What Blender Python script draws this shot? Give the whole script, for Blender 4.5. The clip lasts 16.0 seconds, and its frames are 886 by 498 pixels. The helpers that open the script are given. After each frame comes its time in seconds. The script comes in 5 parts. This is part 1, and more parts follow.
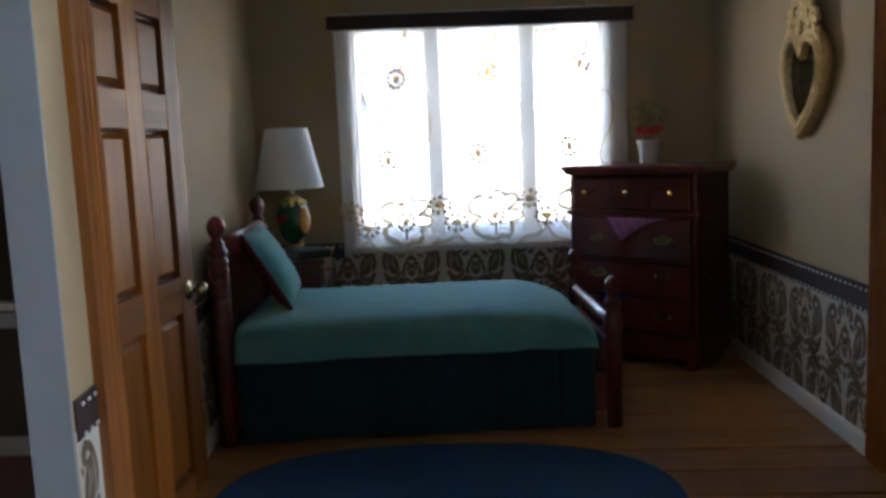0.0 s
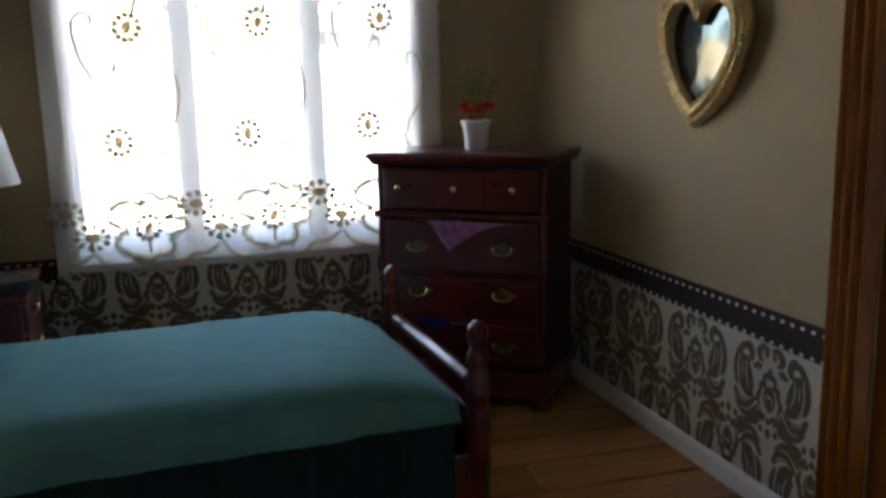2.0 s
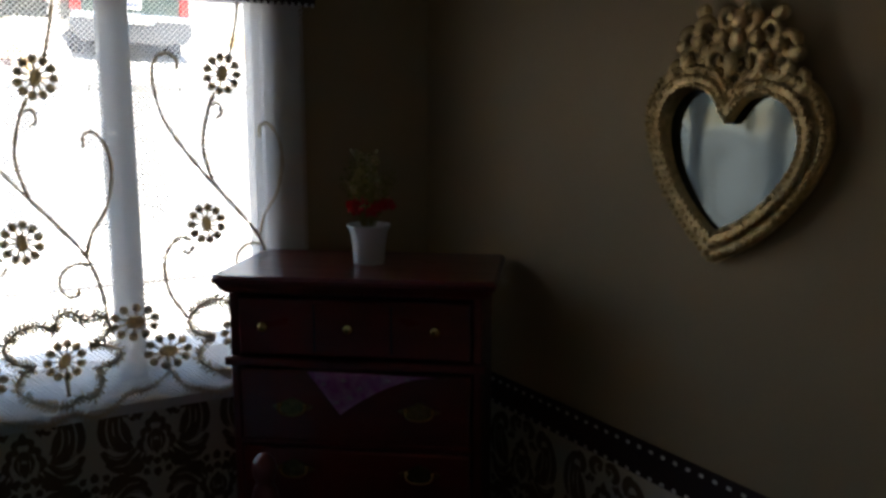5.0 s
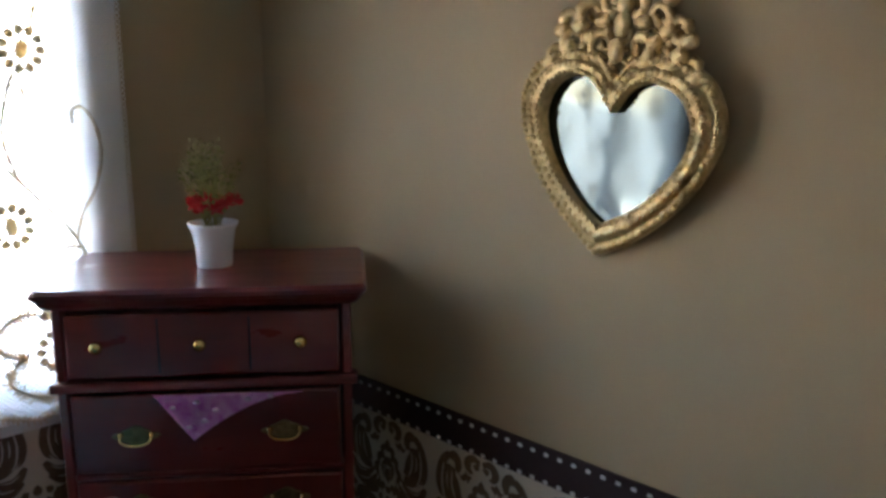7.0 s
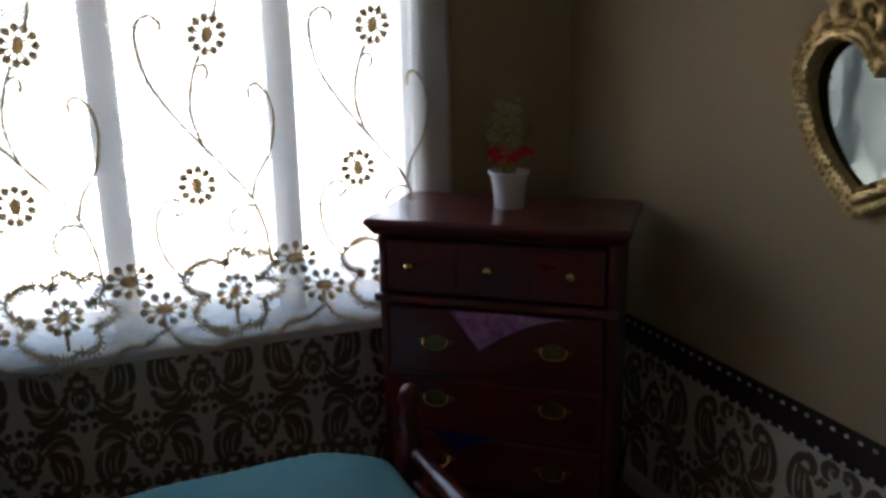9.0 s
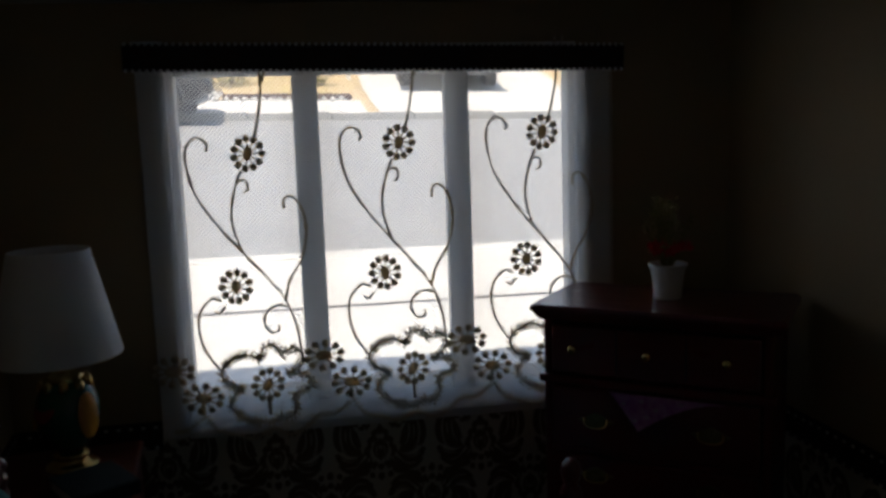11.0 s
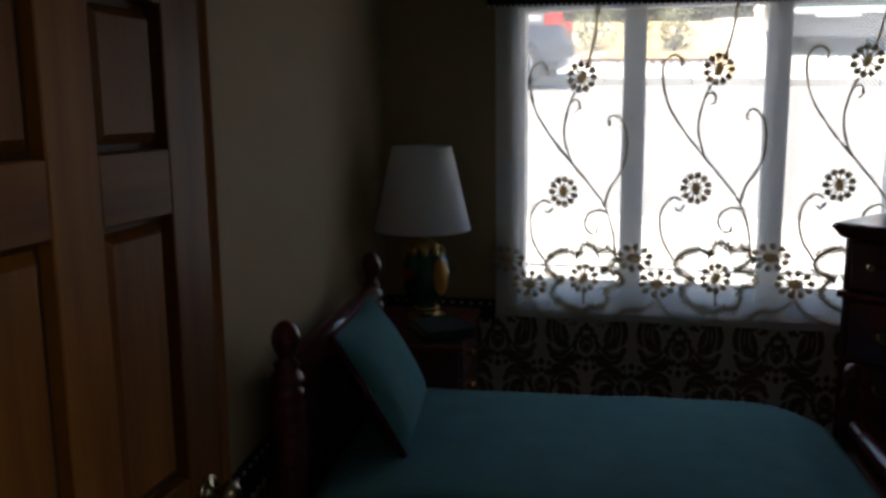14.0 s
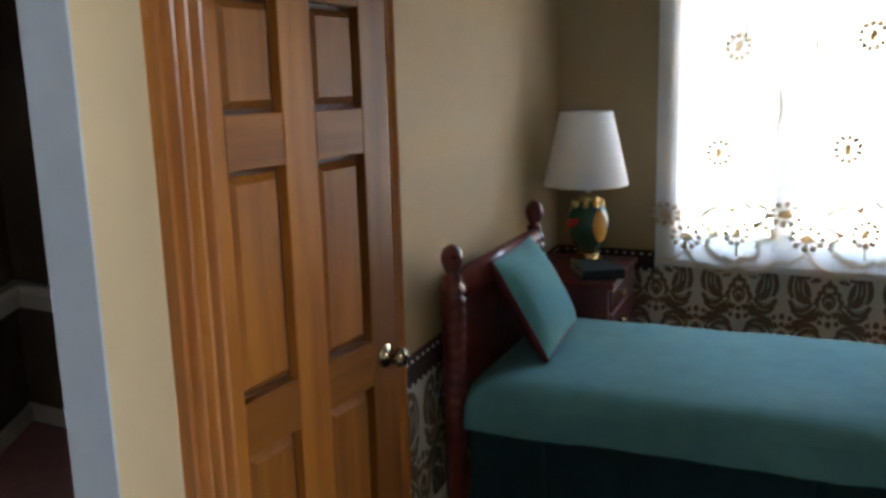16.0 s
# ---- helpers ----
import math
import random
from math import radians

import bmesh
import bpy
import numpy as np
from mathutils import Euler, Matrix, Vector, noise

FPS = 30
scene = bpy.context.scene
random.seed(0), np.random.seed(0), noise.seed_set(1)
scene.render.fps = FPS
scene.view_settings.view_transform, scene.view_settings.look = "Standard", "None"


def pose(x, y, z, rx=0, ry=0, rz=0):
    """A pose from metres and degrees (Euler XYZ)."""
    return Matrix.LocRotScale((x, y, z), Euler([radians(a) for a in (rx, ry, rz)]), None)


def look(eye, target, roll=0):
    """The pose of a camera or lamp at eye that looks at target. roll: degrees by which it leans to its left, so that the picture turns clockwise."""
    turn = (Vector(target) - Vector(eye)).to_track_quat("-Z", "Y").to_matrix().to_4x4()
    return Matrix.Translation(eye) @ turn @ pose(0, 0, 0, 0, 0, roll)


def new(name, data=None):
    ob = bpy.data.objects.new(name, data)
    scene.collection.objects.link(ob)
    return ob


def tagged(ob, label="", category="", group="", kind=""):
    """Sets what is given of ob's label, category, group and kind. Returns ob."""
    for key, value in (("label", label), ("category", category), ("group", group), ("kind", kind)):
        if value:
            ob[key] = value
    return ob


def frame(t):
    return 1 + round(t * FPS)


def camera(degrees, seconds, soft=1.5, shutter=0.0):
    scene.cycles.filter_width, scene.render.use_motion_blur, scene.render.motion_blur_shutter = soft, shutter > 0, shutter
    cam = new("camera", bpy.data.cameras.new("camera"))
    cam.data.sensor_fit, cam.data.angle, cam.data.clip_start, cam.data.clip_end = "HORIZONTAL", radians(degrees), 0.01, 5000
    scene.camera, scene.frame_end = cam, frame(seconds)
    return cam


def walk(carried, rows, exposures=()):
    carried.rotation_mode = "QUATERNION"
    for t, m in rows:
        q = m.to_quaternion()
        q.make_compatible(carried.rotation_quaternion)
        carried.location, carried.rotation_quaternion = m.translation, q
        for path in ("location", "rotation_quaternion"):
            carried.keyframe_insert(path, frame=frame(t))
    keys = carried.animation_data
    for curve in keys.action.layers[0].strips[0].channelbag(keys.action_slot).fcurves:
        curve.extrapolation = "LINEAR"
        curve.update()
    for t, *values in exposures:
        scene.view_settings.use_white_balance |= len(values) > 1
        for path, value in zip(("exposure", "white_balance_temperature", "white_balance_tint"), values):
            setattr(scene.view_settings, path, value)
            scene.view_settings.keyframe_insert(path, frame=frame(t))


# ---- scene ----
# A dollhouse bedroom at one-twelfth scale, real street outside its window.
cam = camera(55.3, 16.0, soft=3.2)
PATH = [
    (0, (0.031, -0.588, 0.145), (-0.097, 1.392, -0.107), -2.4),
    (0.5, (0.017, -0.551, 0.145), (0.022, 1.428, -0.142), -1.8),
    (1, (0.007, -0.515, 0.147), (0.166, 1.454, -0.17), -2.1),
    (1.5, (0.007, -0.482, 0.148), (0.342, 1.462, -0.181), -1.5),
    (2, (0.004, -0.45, 0.154), (0.506, 1.451, -0.209), -1.3),
    (2.5, (0.0, -0.423, 0.166), (0.614, 1.449, -0.177), -1.6),
    (3, (-0.006, -0.399, 0.179), (0.662, 1.459, -0.143), -2.2),
    (3.5, (-0.006, -0.376, 0.182), (0.74, 1.449, -0.153), -1.5),
    (4, (-0.009, -0.356, 0.187), (0.748, 1.473, -0.097), -1.1),
    (4.5, (-0.003, -0.337, 0.185), (0.856, 1.448, -0.088), -0.7),
    (5, (0.003, -0.32, 0.181), (0.987, 1.39, -0.15), -0.0),
    (5.2, (0.003, -0.313, 0.182), (1.045, 1.359, -0.162), -0.0),
    (7.3, (-0.002, -0.289, 0.188), (1.356, 1.119, -0.229), 0.2),
    (7.5, (-0.004, -0.296, 0.189), (1.282, 1.183, -0.21), 0.2),
    (8, (0.006, -0.316, 0.193), (0.955, 1.382, -0.271), -1.6),
    (8.5, (0.002, -0.329, 0.187), (0.741, 1.461, -0.315), -1.3),
    (9, (0.0, -0.331, 0.191), (0.658, 1.489, -0.313), -1.1),
    (9.5, (0.003, -0.337, 0.194), (0.556, 1.544, -0.199), -2.0),
    (9.7, (-0.007, -0.339, 0.202), (0.563, 1.536, -0.196), -1.5),
    (11.8, (-0.012, -0.375, 0.19), (0.064, 1.613, -0.019), -2.2),
    (12, (-0.012, -0.378, 0.191), (0.014, 1.609, -0.031), -2.3),
    (12.5, (-0.011, -0.388, 0.187), (-0.131, 1.594, -0.056), -1.8),
    (13, (-0.006, -0.398, 0.185), (-0.262, 1.569, -0.072), -1.3),
    (13.5, (-0.001, -0.411, 0.183), (-0.388, 1.534, -0.079), -0.9),
    (14, (0.002, -0.419, 0.175), (-0.482, 1.493, -0.157), -0.6),
    (14.5, (0.01, -0.432, 0.167), (-0.604, 1.431, -0.225), -0.4),
    (15, (0.023, -0.443, 0.167), (-0.682, 1.389, -0.221), -0.3),
    (15.5, (0.033, -0.459, 0.171), (-0.804, 1.318, -0.205), -0.9),
    (16, (0.046, -0.473, 0.173), (-0.902, 1.247, -0.208), -1.6),
]
EXPOSURES = [
    (0.0, 4.2, 6750, 10), (1.0, 4.2, 6850, 10), (2.0, 4.28, 7000, 10), (2.5, 4.05, 7000, 10), (3.5, 2.85, 6950, 10), (4.2, 2.0, 6850, 10),
    (5.0, 2.4, 6850, 10), (5.5, 2.9, 6800, 10), (7.3, 4.95, 6450, 10), (8.0, 4.88, 6900, 10), (8.5, 4.2, 6900, 10), (9.0, 3.45, 6950, 10),
    (9.4, 2.75, 6950, 10), (9.7, 2.12, 6850, 10), (11.8, 1.1, 6650, 10), (13.2, 1.25, 6700, 10), (14.0, 2.05, 6800, 10), (15.0, 4.1, 7000, 10),
    (16.0, 4.95, 7200, 10),
]
walk(cam, [(t, look(eye, target, roll)) for t, eye, target, roll in PATH], EXPOSURES)

# world and sun
SUN_EL, SUN_AZ = radians(66), radians(188)
world = bpy.data.worlds.new("sky")
scene.world = world
world.use_nodes = True
wn = world.node_tree.nodes
sky = wn.new("ShaderNodeTexSky")
sky.sky_type = "NISHITA"
sky.sun_disc = False
sky.sun_elevation = SUN_EL
sky.sun_rotation = SUN_AZ
wn["Background"].inputs["Strength"].default_value = 0.15
world.node_tree.links.new(sky.outputs["Color"], wn["Background"].inputs["Color"])
sun = new("sun", bpy.data.lights.new("sun", "SUN"))
sun.data.energy = 5.0
sun.data.angle = radians(0.5)
sun.data.color = (1.0, 0.94, 0.84)
sun_dir = Vector((math.sin(SUN_AZ) * math.cos(SUN_EL), math.cos(SUN_AZ) * math.cos(SUN_EL), math.sin(SUN_EL)))
sun.matrix_world = look(sun_dir * 40, (0, 0, 0))
# added fill lamp, out of view, that brightens the dollhouse from the east
fill_lamp = new("side_window_light", bpy.data.lights.new("side_window_light", "AREA"))
fill_lamp.data.shape = "RECTANGLE"
fill_lamp.data.size, fill_lamp.data.size_y = 1.0, 0.9
fill_lamp.data.energy = 0.9
fill_lamp.data.color = (1.0, 0.97, 0.93)
fill_lamp.matrix_world = look((2.62, -1.15, 1.05), (0.0, -0.35, 0.12))


# ---- materials ----
def mat(name, col, rough=0.5, metal=0.0, col2=None, scale=60.0, amount=0.5, bump=0.0, bump_scale=300.0, coat=0.0, stretch=(1, 1, 1), spec=0.5, vary=0.0, detail=5.0):
    """Two tones mixed by noise at two scales, with bump; sizes are in waves per metre."""
    m = bpy.data.materials.new(name)
    m.use_nodes = True
    t = m.node_tree
    n, l = t.nodes, t.links
    b = n["Principled BSDF"]
    b.inputs["Roughness"].default_value = rough
    b.inputs["Metallic"].default_value = metal
    b.inputs["Coat Weight"].default_value = coat
    b.inputs["Coat Roughness"].default_value = 0.12
    b.inputs["Specular IOR Level"].default_value = spec
    co = n.new("ShaderNodeTexCoord")
    mp = n.new("ShaderNodeMapping")
    mp.inputs["Scale"].default_value = stretch
    l.new(co.outputs["Object"], mp.inputs["Vector"])
    a = n.new("ShaderNodeTexNoise")
    a.inputs["Scale"].default_value = scale
    a.inputs["Detail"].default_value = detail
    a.inputs["Roughness"].default_value = 0.6
    l.new(mp.outputs["Vector"], a.inputs["Vector"])
    big = n.new("ShaderNodeTexNoise")
    big.inputs["Scale"].default_value = scale * 0.13
    l.new(mp.outputs["Vector"], big.inputs["Vector"])
    add = n.new("ShaderNodeMath")
    add.operation = "MULTIPLY_ADD"
    add.inputs[1].default_value = 0.6
    l.new(a.outputs["Fac"], add.inputs[0])
    sc = n.new("ShaderNodeMath")
    sc.operation = "MULTIPLY"
    sc.inputs[1].default_value = 0.4
    l.new(big.outputs["Fac"], sc.inputs[0])
    l.new(sc.outputs[0], add.inputs[2])
    ramp = n.new("ShaderNodeMapRange")
    ramp.inputs["From Min"].default_value = 0.36
    ramp.inputs["From Max"].default_value = 0.66
    l.new(add.outputs[0], ramp.inputs["Value"])
    mix = n.new("ShaderNodeMix")
    mix.data_type = "RGBA"
    c2 = col2 or tuple(c * (1 - 0.35 * amount) for c in col)
    mix.inputs[6].default_value = (*col, 1)
    mix.inputs[7].default_value = (*c2, 1)
    l.new(ramp.outputs["Result"], mix.inputs[0])
    out = mix.outputs[2]
    if vary:
        oi = n.new("ShaderNodeObjectInfo")
        mr = n.new("ShaderNodeMapRange")
        mr.inputs["To Min"].default_value = 1 - vary
        mr.inputs["To Max"].default_value = 1 + vary
        l.new(oi.outputs["Random"], mr.inputs["Value"])
        hsv = n.new("ShaderNodeHueSaturation")
        l.new(mr.outputs["Result"], hsv.inputs["Value"])
        l.new(out, hsv.inputs["Color"])
        out = hsv.outputs["Color"]
    l.new(out, b.inputs["Base Color"])
    rr = n.new("ShaderNodeMapRange")
    rr.inputs["To Min"].default_value = max(0.02, rough - 0.07)
    rr.inputs["To Max"].default_value = min(1.0, rough + 0.07)
    l.new(a.outputs["Fac"], rr.inputs["Value"])
    l.new(rr.outputs["Result"], b.inputs["Roughness"])
    if bump:
        f = n.new("ShaderNodeTexNoise")
        f.inputs["Scale"].default_value = bump_scale
        f.inputs["Detail"].default_value = 4
        l.new(mp.outputs["Vector"], f.inputs["Vector"])
        bp = n.new("ShaderNodeBump")
        bp.inputs["Strength"].default_value = bump
        bp.inputs["Distance"].default_value = 0.3 / bump_scale
        l.new(f.outputs["Fac"], bp.inputs["Height"])
        l.new(bp.outputs["Normal"], b.inputs["Normal"])
    return m


def wood(name, col, col2, rough, axis, coat=0.0, vary=0.0, grain=260.0, bump=0.12, spec=0.5):
    """Wood with grain drawn out along one axis."""
    st = [1.0, 1.0, 1.0]
    st["xyz".index(axis)] = 0.07
    return mat(name, col, rough, col2=col2, scale=grain, bump=bump, bump_scale=grain * 3, stretch=st, coat=coat, vary=vary, spec=spec)


def weave(name, col, rough=0.9, pitch=0.0009, sheen=0.3, amount=0.5):
    m = mat(name, col, rough, scale=90, amount=amount, spec=0.32)
    t = m.node_tree
    n, l = t.nodes, t.links
    b = n["Principled BSDF"]
    b.inputs["Sheen Weight"].default_value = sheen
    co = n.new("ShaderNodeTexCoord")
    w1 = n.new("ShaderNodeTexWave")
    w1.bands_direction = "X"
    w2 = n.new("ShaderNodeTexWave")
    w2.bands_direction = "Y"
    w3 = n.new("ShaderNodeTexWave")
    w3.bands_direction = "Z"
    for w in (w1, w2, w3):
        w.inputs["Scale"].default_value = 0.314 / pitch
        w.inputs["Distortion"].default_value = 1.0
        l.new(co.outputs["Object"], w.inputs["Vector"])
    a = n.new("ShaderNodeMath")
    a.operation = "ADD"
    l.new(w1.outputs["Fac"], a.inputs[0])
    l.new(w2.outputs["Fac"], a.inputs[1])
    c = n.new("ShaderNodeMath")
    c.operation = "ADD"
    l.new(a.outputs[0], c.inputs[0])
    l.new(w3.outputs["Fac"], c.inputs[1])
    bp = n.new("ShaderNodeBump")
    bp.inputs["Strength"].default_value = 0.35
    bp.inputs["Distance"].default_value = pitch * 0.25
    l.new(c.outputs[0], bp.inputs["Height"])
    l.new(bp.outputs["Normal"], b.inputs["Normal"])
    return m


def net_material(name, pitch):
    """Tulle: white threads crossing on the slant, open between."""
    m = bpy.data.materials.new(name)
    m.use_nodes = True
    t = m.node_tree
    n, l = t.nodes, t.links
    n.clear()
    out = n.new("ShaderNodeOutputMaterial")
    co = n.new("ShaderNodeTexCoord")
    xyz = n.new("ShaderNodeSeparateXYZ")
    l.new(co.outputs["Object"], xyz.inputs[0])
    fac = []
    for op in ("ADD", "SUBTRACT"):
        s = n.new("ShaderNodeMath")
        s.operation = op
        l.new(xyz.outputs["X"], s.inputs[0])
        l.new(xyz.outputs["Z"], s.inputs[1])
        k = n.new("ShaderNodeMath")
        k.operation = "MULTIPLY"
        k.inputs[1].default_value = math.pi / pitch
        l.new(s.outputs[0], k.inputs[0])
        c = n.new("ShaderNodeMath")
        c.operation = "COSINE"
        l.new(k.outputs[0], c.inputs[0])
        ab = n.new("ShaderNodeMath")
        ab.operation = "ABSOLUTE"
        l.new(c.outputs[0], ab.inputs[0])
        fac.append(ab)
    mx = n.new("ShaderNodeMath")
    mx.operation = "MAXIMUM"
    l.new(fac[0].outputs[0], mx.inputs[0])
    l.new(fac[1].outputs[0], mx.inputs[1])
    th = n.new("ShaderNodeMapRange")
    th.inputs["From Min"].default_value = 0.872
    th.inputs["From Max"].default_value = 0.925
    l.new(mx.outputs[0], th.inputs["Value"])
    clear = n.new("ShaderNodeBsdfTransparent")
    d = n.new("ShaderNodeBsdfDiffuse")
    d.inputs["Color"].default_value = (0.9, 0.87, 0.83, 1)
    tr = n.new("ShaderNodeBsdfTranslucent")
    tr.inputs["Color"].default_value = (0.95, 0.92, 0.88, 1)
    dm = n.new("ShaderNodeMixShader")
    dm.inputs[0].default_value = 0.9
    l.new(d.outputs[0], dm.inputs[1])
    l.new(tr.outputs[0], dm.inputs[2])
    mix = n.new("ShaderNodeMixShader")
    l.new(th.outputs["Result"], mix.inputs[0])
    l.new(clear.outputs[0], mix.inputs[1])
    l.new(dm.outputs[0], mix.inputs[2])
    l.new(mix.outputs[0], out.inputs["Surface"])
    return m


M_WALL = mat("beige_wall_paint", (0.455, 0.338, 0.190), 0.75, scale=40, amount=0.12, bump=0.08, bump_scale=900)
M_BLUE = mat("pale_blue_edge_paint", (0.36, 0.40, 0.44), 0.6, scale=80, amount=0.25, bump=0.1, bump_scale=700)
M_PAPER = mat("ivory_wallpaper", (0.72, 0.69, 0.60), 0.6, scale=60, amount=0.15, bump=0.05, bump_scale=1200)
M_DAMASK = mat("bronze_damask_print", (0.135, 0.088, 0.050), 0.5, metal=0.1, col2=(0.215, 0.150, 0.090), scale=260, bump=0.1, bump_scale=1500)
M_WHITE = mat("white_trim_paint", (0.82, 0.81, 0.79), 0.4, scale=70, amount=0.12, bump=0.05, bump_scale=600)
M_RIBBON = mat("black_brown_ribbon", (0.040, 0.018, 0.017), 0.75, scale=500, amount=0.5, bump=0.4, bump_scale=1400)
M_STITCH = mat("white_stitches", (0.78, 0.78, 0.78), 0.6, scale=400, amount=0.2)
M_CEIL = mat("white_ceiling_paint", (0.62, 0.62, 0.62), 0.8, scale=30, amount=0.1, bump=0.06, bump_scale=700)
M_PLANK = wood("honey_oak_planks", (0.42, 0.190, 0.060), (0.26, 0.105, 0.030), 0.40, "x", vary=0.22, coat=0.15)
M_GAP = mat("dark_floor_joint", (0.03, 0.018, 0.01), 0.8)
M_DOOR = wood("orange_pine_door", (0.265, 0.092, 0.013), (0.135, 0.038, 0.005), 0.46, "z", grain=170, vary=0.34, spec=0.25)
M_DOORX = wood("orange_pine_rail", (0.230, 0.077, 0.011), (0.118, 0.034, 0.005), 0.46, "x", grain=170, vary=0.2, spec=0.25)
M_GROOVE = wood("dark_brown_groove", (0.075, 0.022, 0.006), (0.045, 0.013, 0.004), 0.5, "z", grain=170)
M_CASING = wood("honey_pine_casing", (0.45, 0.168, 0.027), (0.22, 0.066, 0.010), 0.28, "z", coat=0.4, grain=190)
M_MAHOG = mat("mahogany_gloss", (0.155, 0.021, 0.018), 0.30, col2=(0.088, 0.011, 0.011), scale=120, stretch=(0.3, 1, 1), coat=0.5, bump=0.04, bump_scale=500)
M_BRASS = mat("polished_brass", (0.78, 0.55, 0.22), 0.22, metal=1.0, col2=(0.6, 0.4, 0.14), scale=400)
M_OLDBRASS = mat("antique_brass", (0.30, 0.23, 0.12), 0.38, metal=1.0, col2=(0.13, 0.095, 0.05), scale=700)
M_TEAL = weave("teal_cotton", (0.100, 0.300, 0.318), pitch=0.0008, sheen=0.06)
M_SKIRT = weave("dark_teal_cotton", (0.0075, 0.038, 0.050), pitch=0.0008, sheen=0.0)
M_PIPING = mat("crimson_piping", (0.15, 0.013, 0.026), 0.7, scale=800, amount=0.4)
M_MATTRESS = mat("dark_underlay", (0.03, 0.035, 0.05), 0.9)
M_SHADE = mat("white_lampshade", (0.86, 0.86, 0.87), 0.8, scale=120, amount=0.06, bump=0.1, bump_scale=1500)
M_GREEN = mat("green_glaze", (0.012, 0.10, 0.055), 0.22, scale=150, amount=0.5, coat=0.5)
M_ORANGE = mat("orange_glaze", (0.62, 0.26, 0.03), 0.25, col2=(0.72, 0.36, 0.06), scale=200, coat=0.5)
M_REDG = mat("red_glaze", (0.33, 0.03, 0.025), 0.25, scale=200, coat=0.5)
M_GOLD = mat("gilded_plaster", (0.82, 0.60, 0.29), 0.42, metal=0.6, col2=(0.42, 0.28, 0.11), scale=520, bump=0.8, bump_scale=1100)
M_MIRROR = mat("mirror_silver", (0.085, 0.102, 0.102), 0.06, metal=1.0, scale=60, amount=0.05)
M_KNOB = mat("tarnished_brass", (0.46, 0.37, 0.22), 0.26, metal=1.0, col2=(0.30, 0.23, 0.13), scale=500)
M_POT = mat("white_china", (0.74, 0.75, 0.76), 0.3, scale=200, amount=0.08, coat=0.3)
M_LEAF = mat("olive_leaves", (0.36, 0.31, 0.085), 0.6, col2=(0.14, 0.125, 0.034), scale=500)
M_RED = mat("red_petals", (0.70, 0.025, 0.028), 0.6, scale=500, amount=0.6)
M_SOIL = mat("dark_soil", (0.02, 0.014, 0.01), 0.9, scale=900, bump=0.6, bump_scale=1200)
M_PURPLE = mat("purple_print_cloth", (0.56, 0.08, 0.55), 0.7, col2=(0.86, 0.55, 0.84), scale=330, bump=0.2, bump_scale=1500)
M_LILAC = mat("pale_lilac_print", (0.72, 0.52, 0.74), 0.8, scale=900, amount=0.4)
M_NAVY = mat("royal_blue_cloth", (0.012, 0.03, 0.30), 0.8, scale=240, amount=0.5)
M_BOOK = mat("dark_green_book_cloth", (0.010, 0.024, 0.021), 0.6, scale=300, bump=0.2, bump_scale=1500)
M_PAGES = mat("book_pages", (0.6, 0.58, 0.52), 0.8, scale=900, stretch=(1, 1, 8))
M_RUG = weave("blue_felt_rug", (0.006, 0.066, 0.185), pitch=0.0014, sheen=0.03)
M_NET = net_material("white_net", 0.0018)
def thread(name, col):
    """Matt cream embroidery cotton that lets some tinted light through."""
    m = mat(name, (0.78, 0.72, 0.60), 0.8, col2=(0.68, 0.61, 0.48), scale=700, bump=0.5, bump_scale=2500, spec=0.1)
    n, l = m.node_tree.nodes, m.node_tree.links
    tr = n.new("ShaderNodeBsdfTranslucent")
    tr.inputs["Color"].default_value = (*col, 1)
    mx = n.new("ShaderNodeMixShader")
    mx.inputs[0].default_value = 0.5
    l.new(n["Principled BSDF"].outputs[0], mx.inputs[1])
    l.new(tr.outputs[0], mx.inputs[2])
    l.new(mx.outputs[0], n["Material Output"].inputs["Surface"])
    return m


M_THREAD = thread("tan_embroidery", (0.60, 0.48, 0.30))
M_THREAD2 = thread("brown_embroidery", (0.78, 0.60, 0.35))
M_THREAD3 = thread("pale_tan_embroidery", (0.78, 0.67, 0.48))
M_BROWN = mat("dark_brown_wall", (0.115, 0.082, 0.066), 0.7, scale=50, amount=0.3)
M_PINK = mat("pink_carpet", (0.42, 0.20, 0.22), 0.95, scale=400, amount=0.5, bump=0.5, bump_scale=1500)
M_CONCRETE = mat("pale_concrete", (0.50, 0.475, 0.43), 0.85, scale=3.0, amount=0.35, bump=0.2, bump_scale=60)
M_KERB = mat("grey_kerb_concrete", (0.27, 0.26, 0.24), 0.85, scale=4.0, amount=0.4, bump=0.2, bump_scale=60)
M_ASPHALT = mat("grey_asphalt", (0.228, 0.220, 0.206), 0.85, col2=(0.185, 0.180, 0.170), scale=1.6, bump=0.25, bump_scale=90)
M_DRY = mat("dry_lawn", (0.44, 0.31, 0.18), 0.95, col2=(0.33, 0.26, 0.12), scale=2.2, bump=0.5, bump_scale=30)
M_BARK = mat("dark_edging_timber", (0.07, 0.03, 0.022), 0.8, scale=12, amount=0.6)
M_SHELL = mat("shell_plaster", (0.40, 0.385, 0.36), 0.85, scale=3, amount=0.2)
M_STAND = wood("stand_wood", (0.2, 0.12, 0.06), (0.13, 0.075, 0.035), 0.6, "x", grain=60)

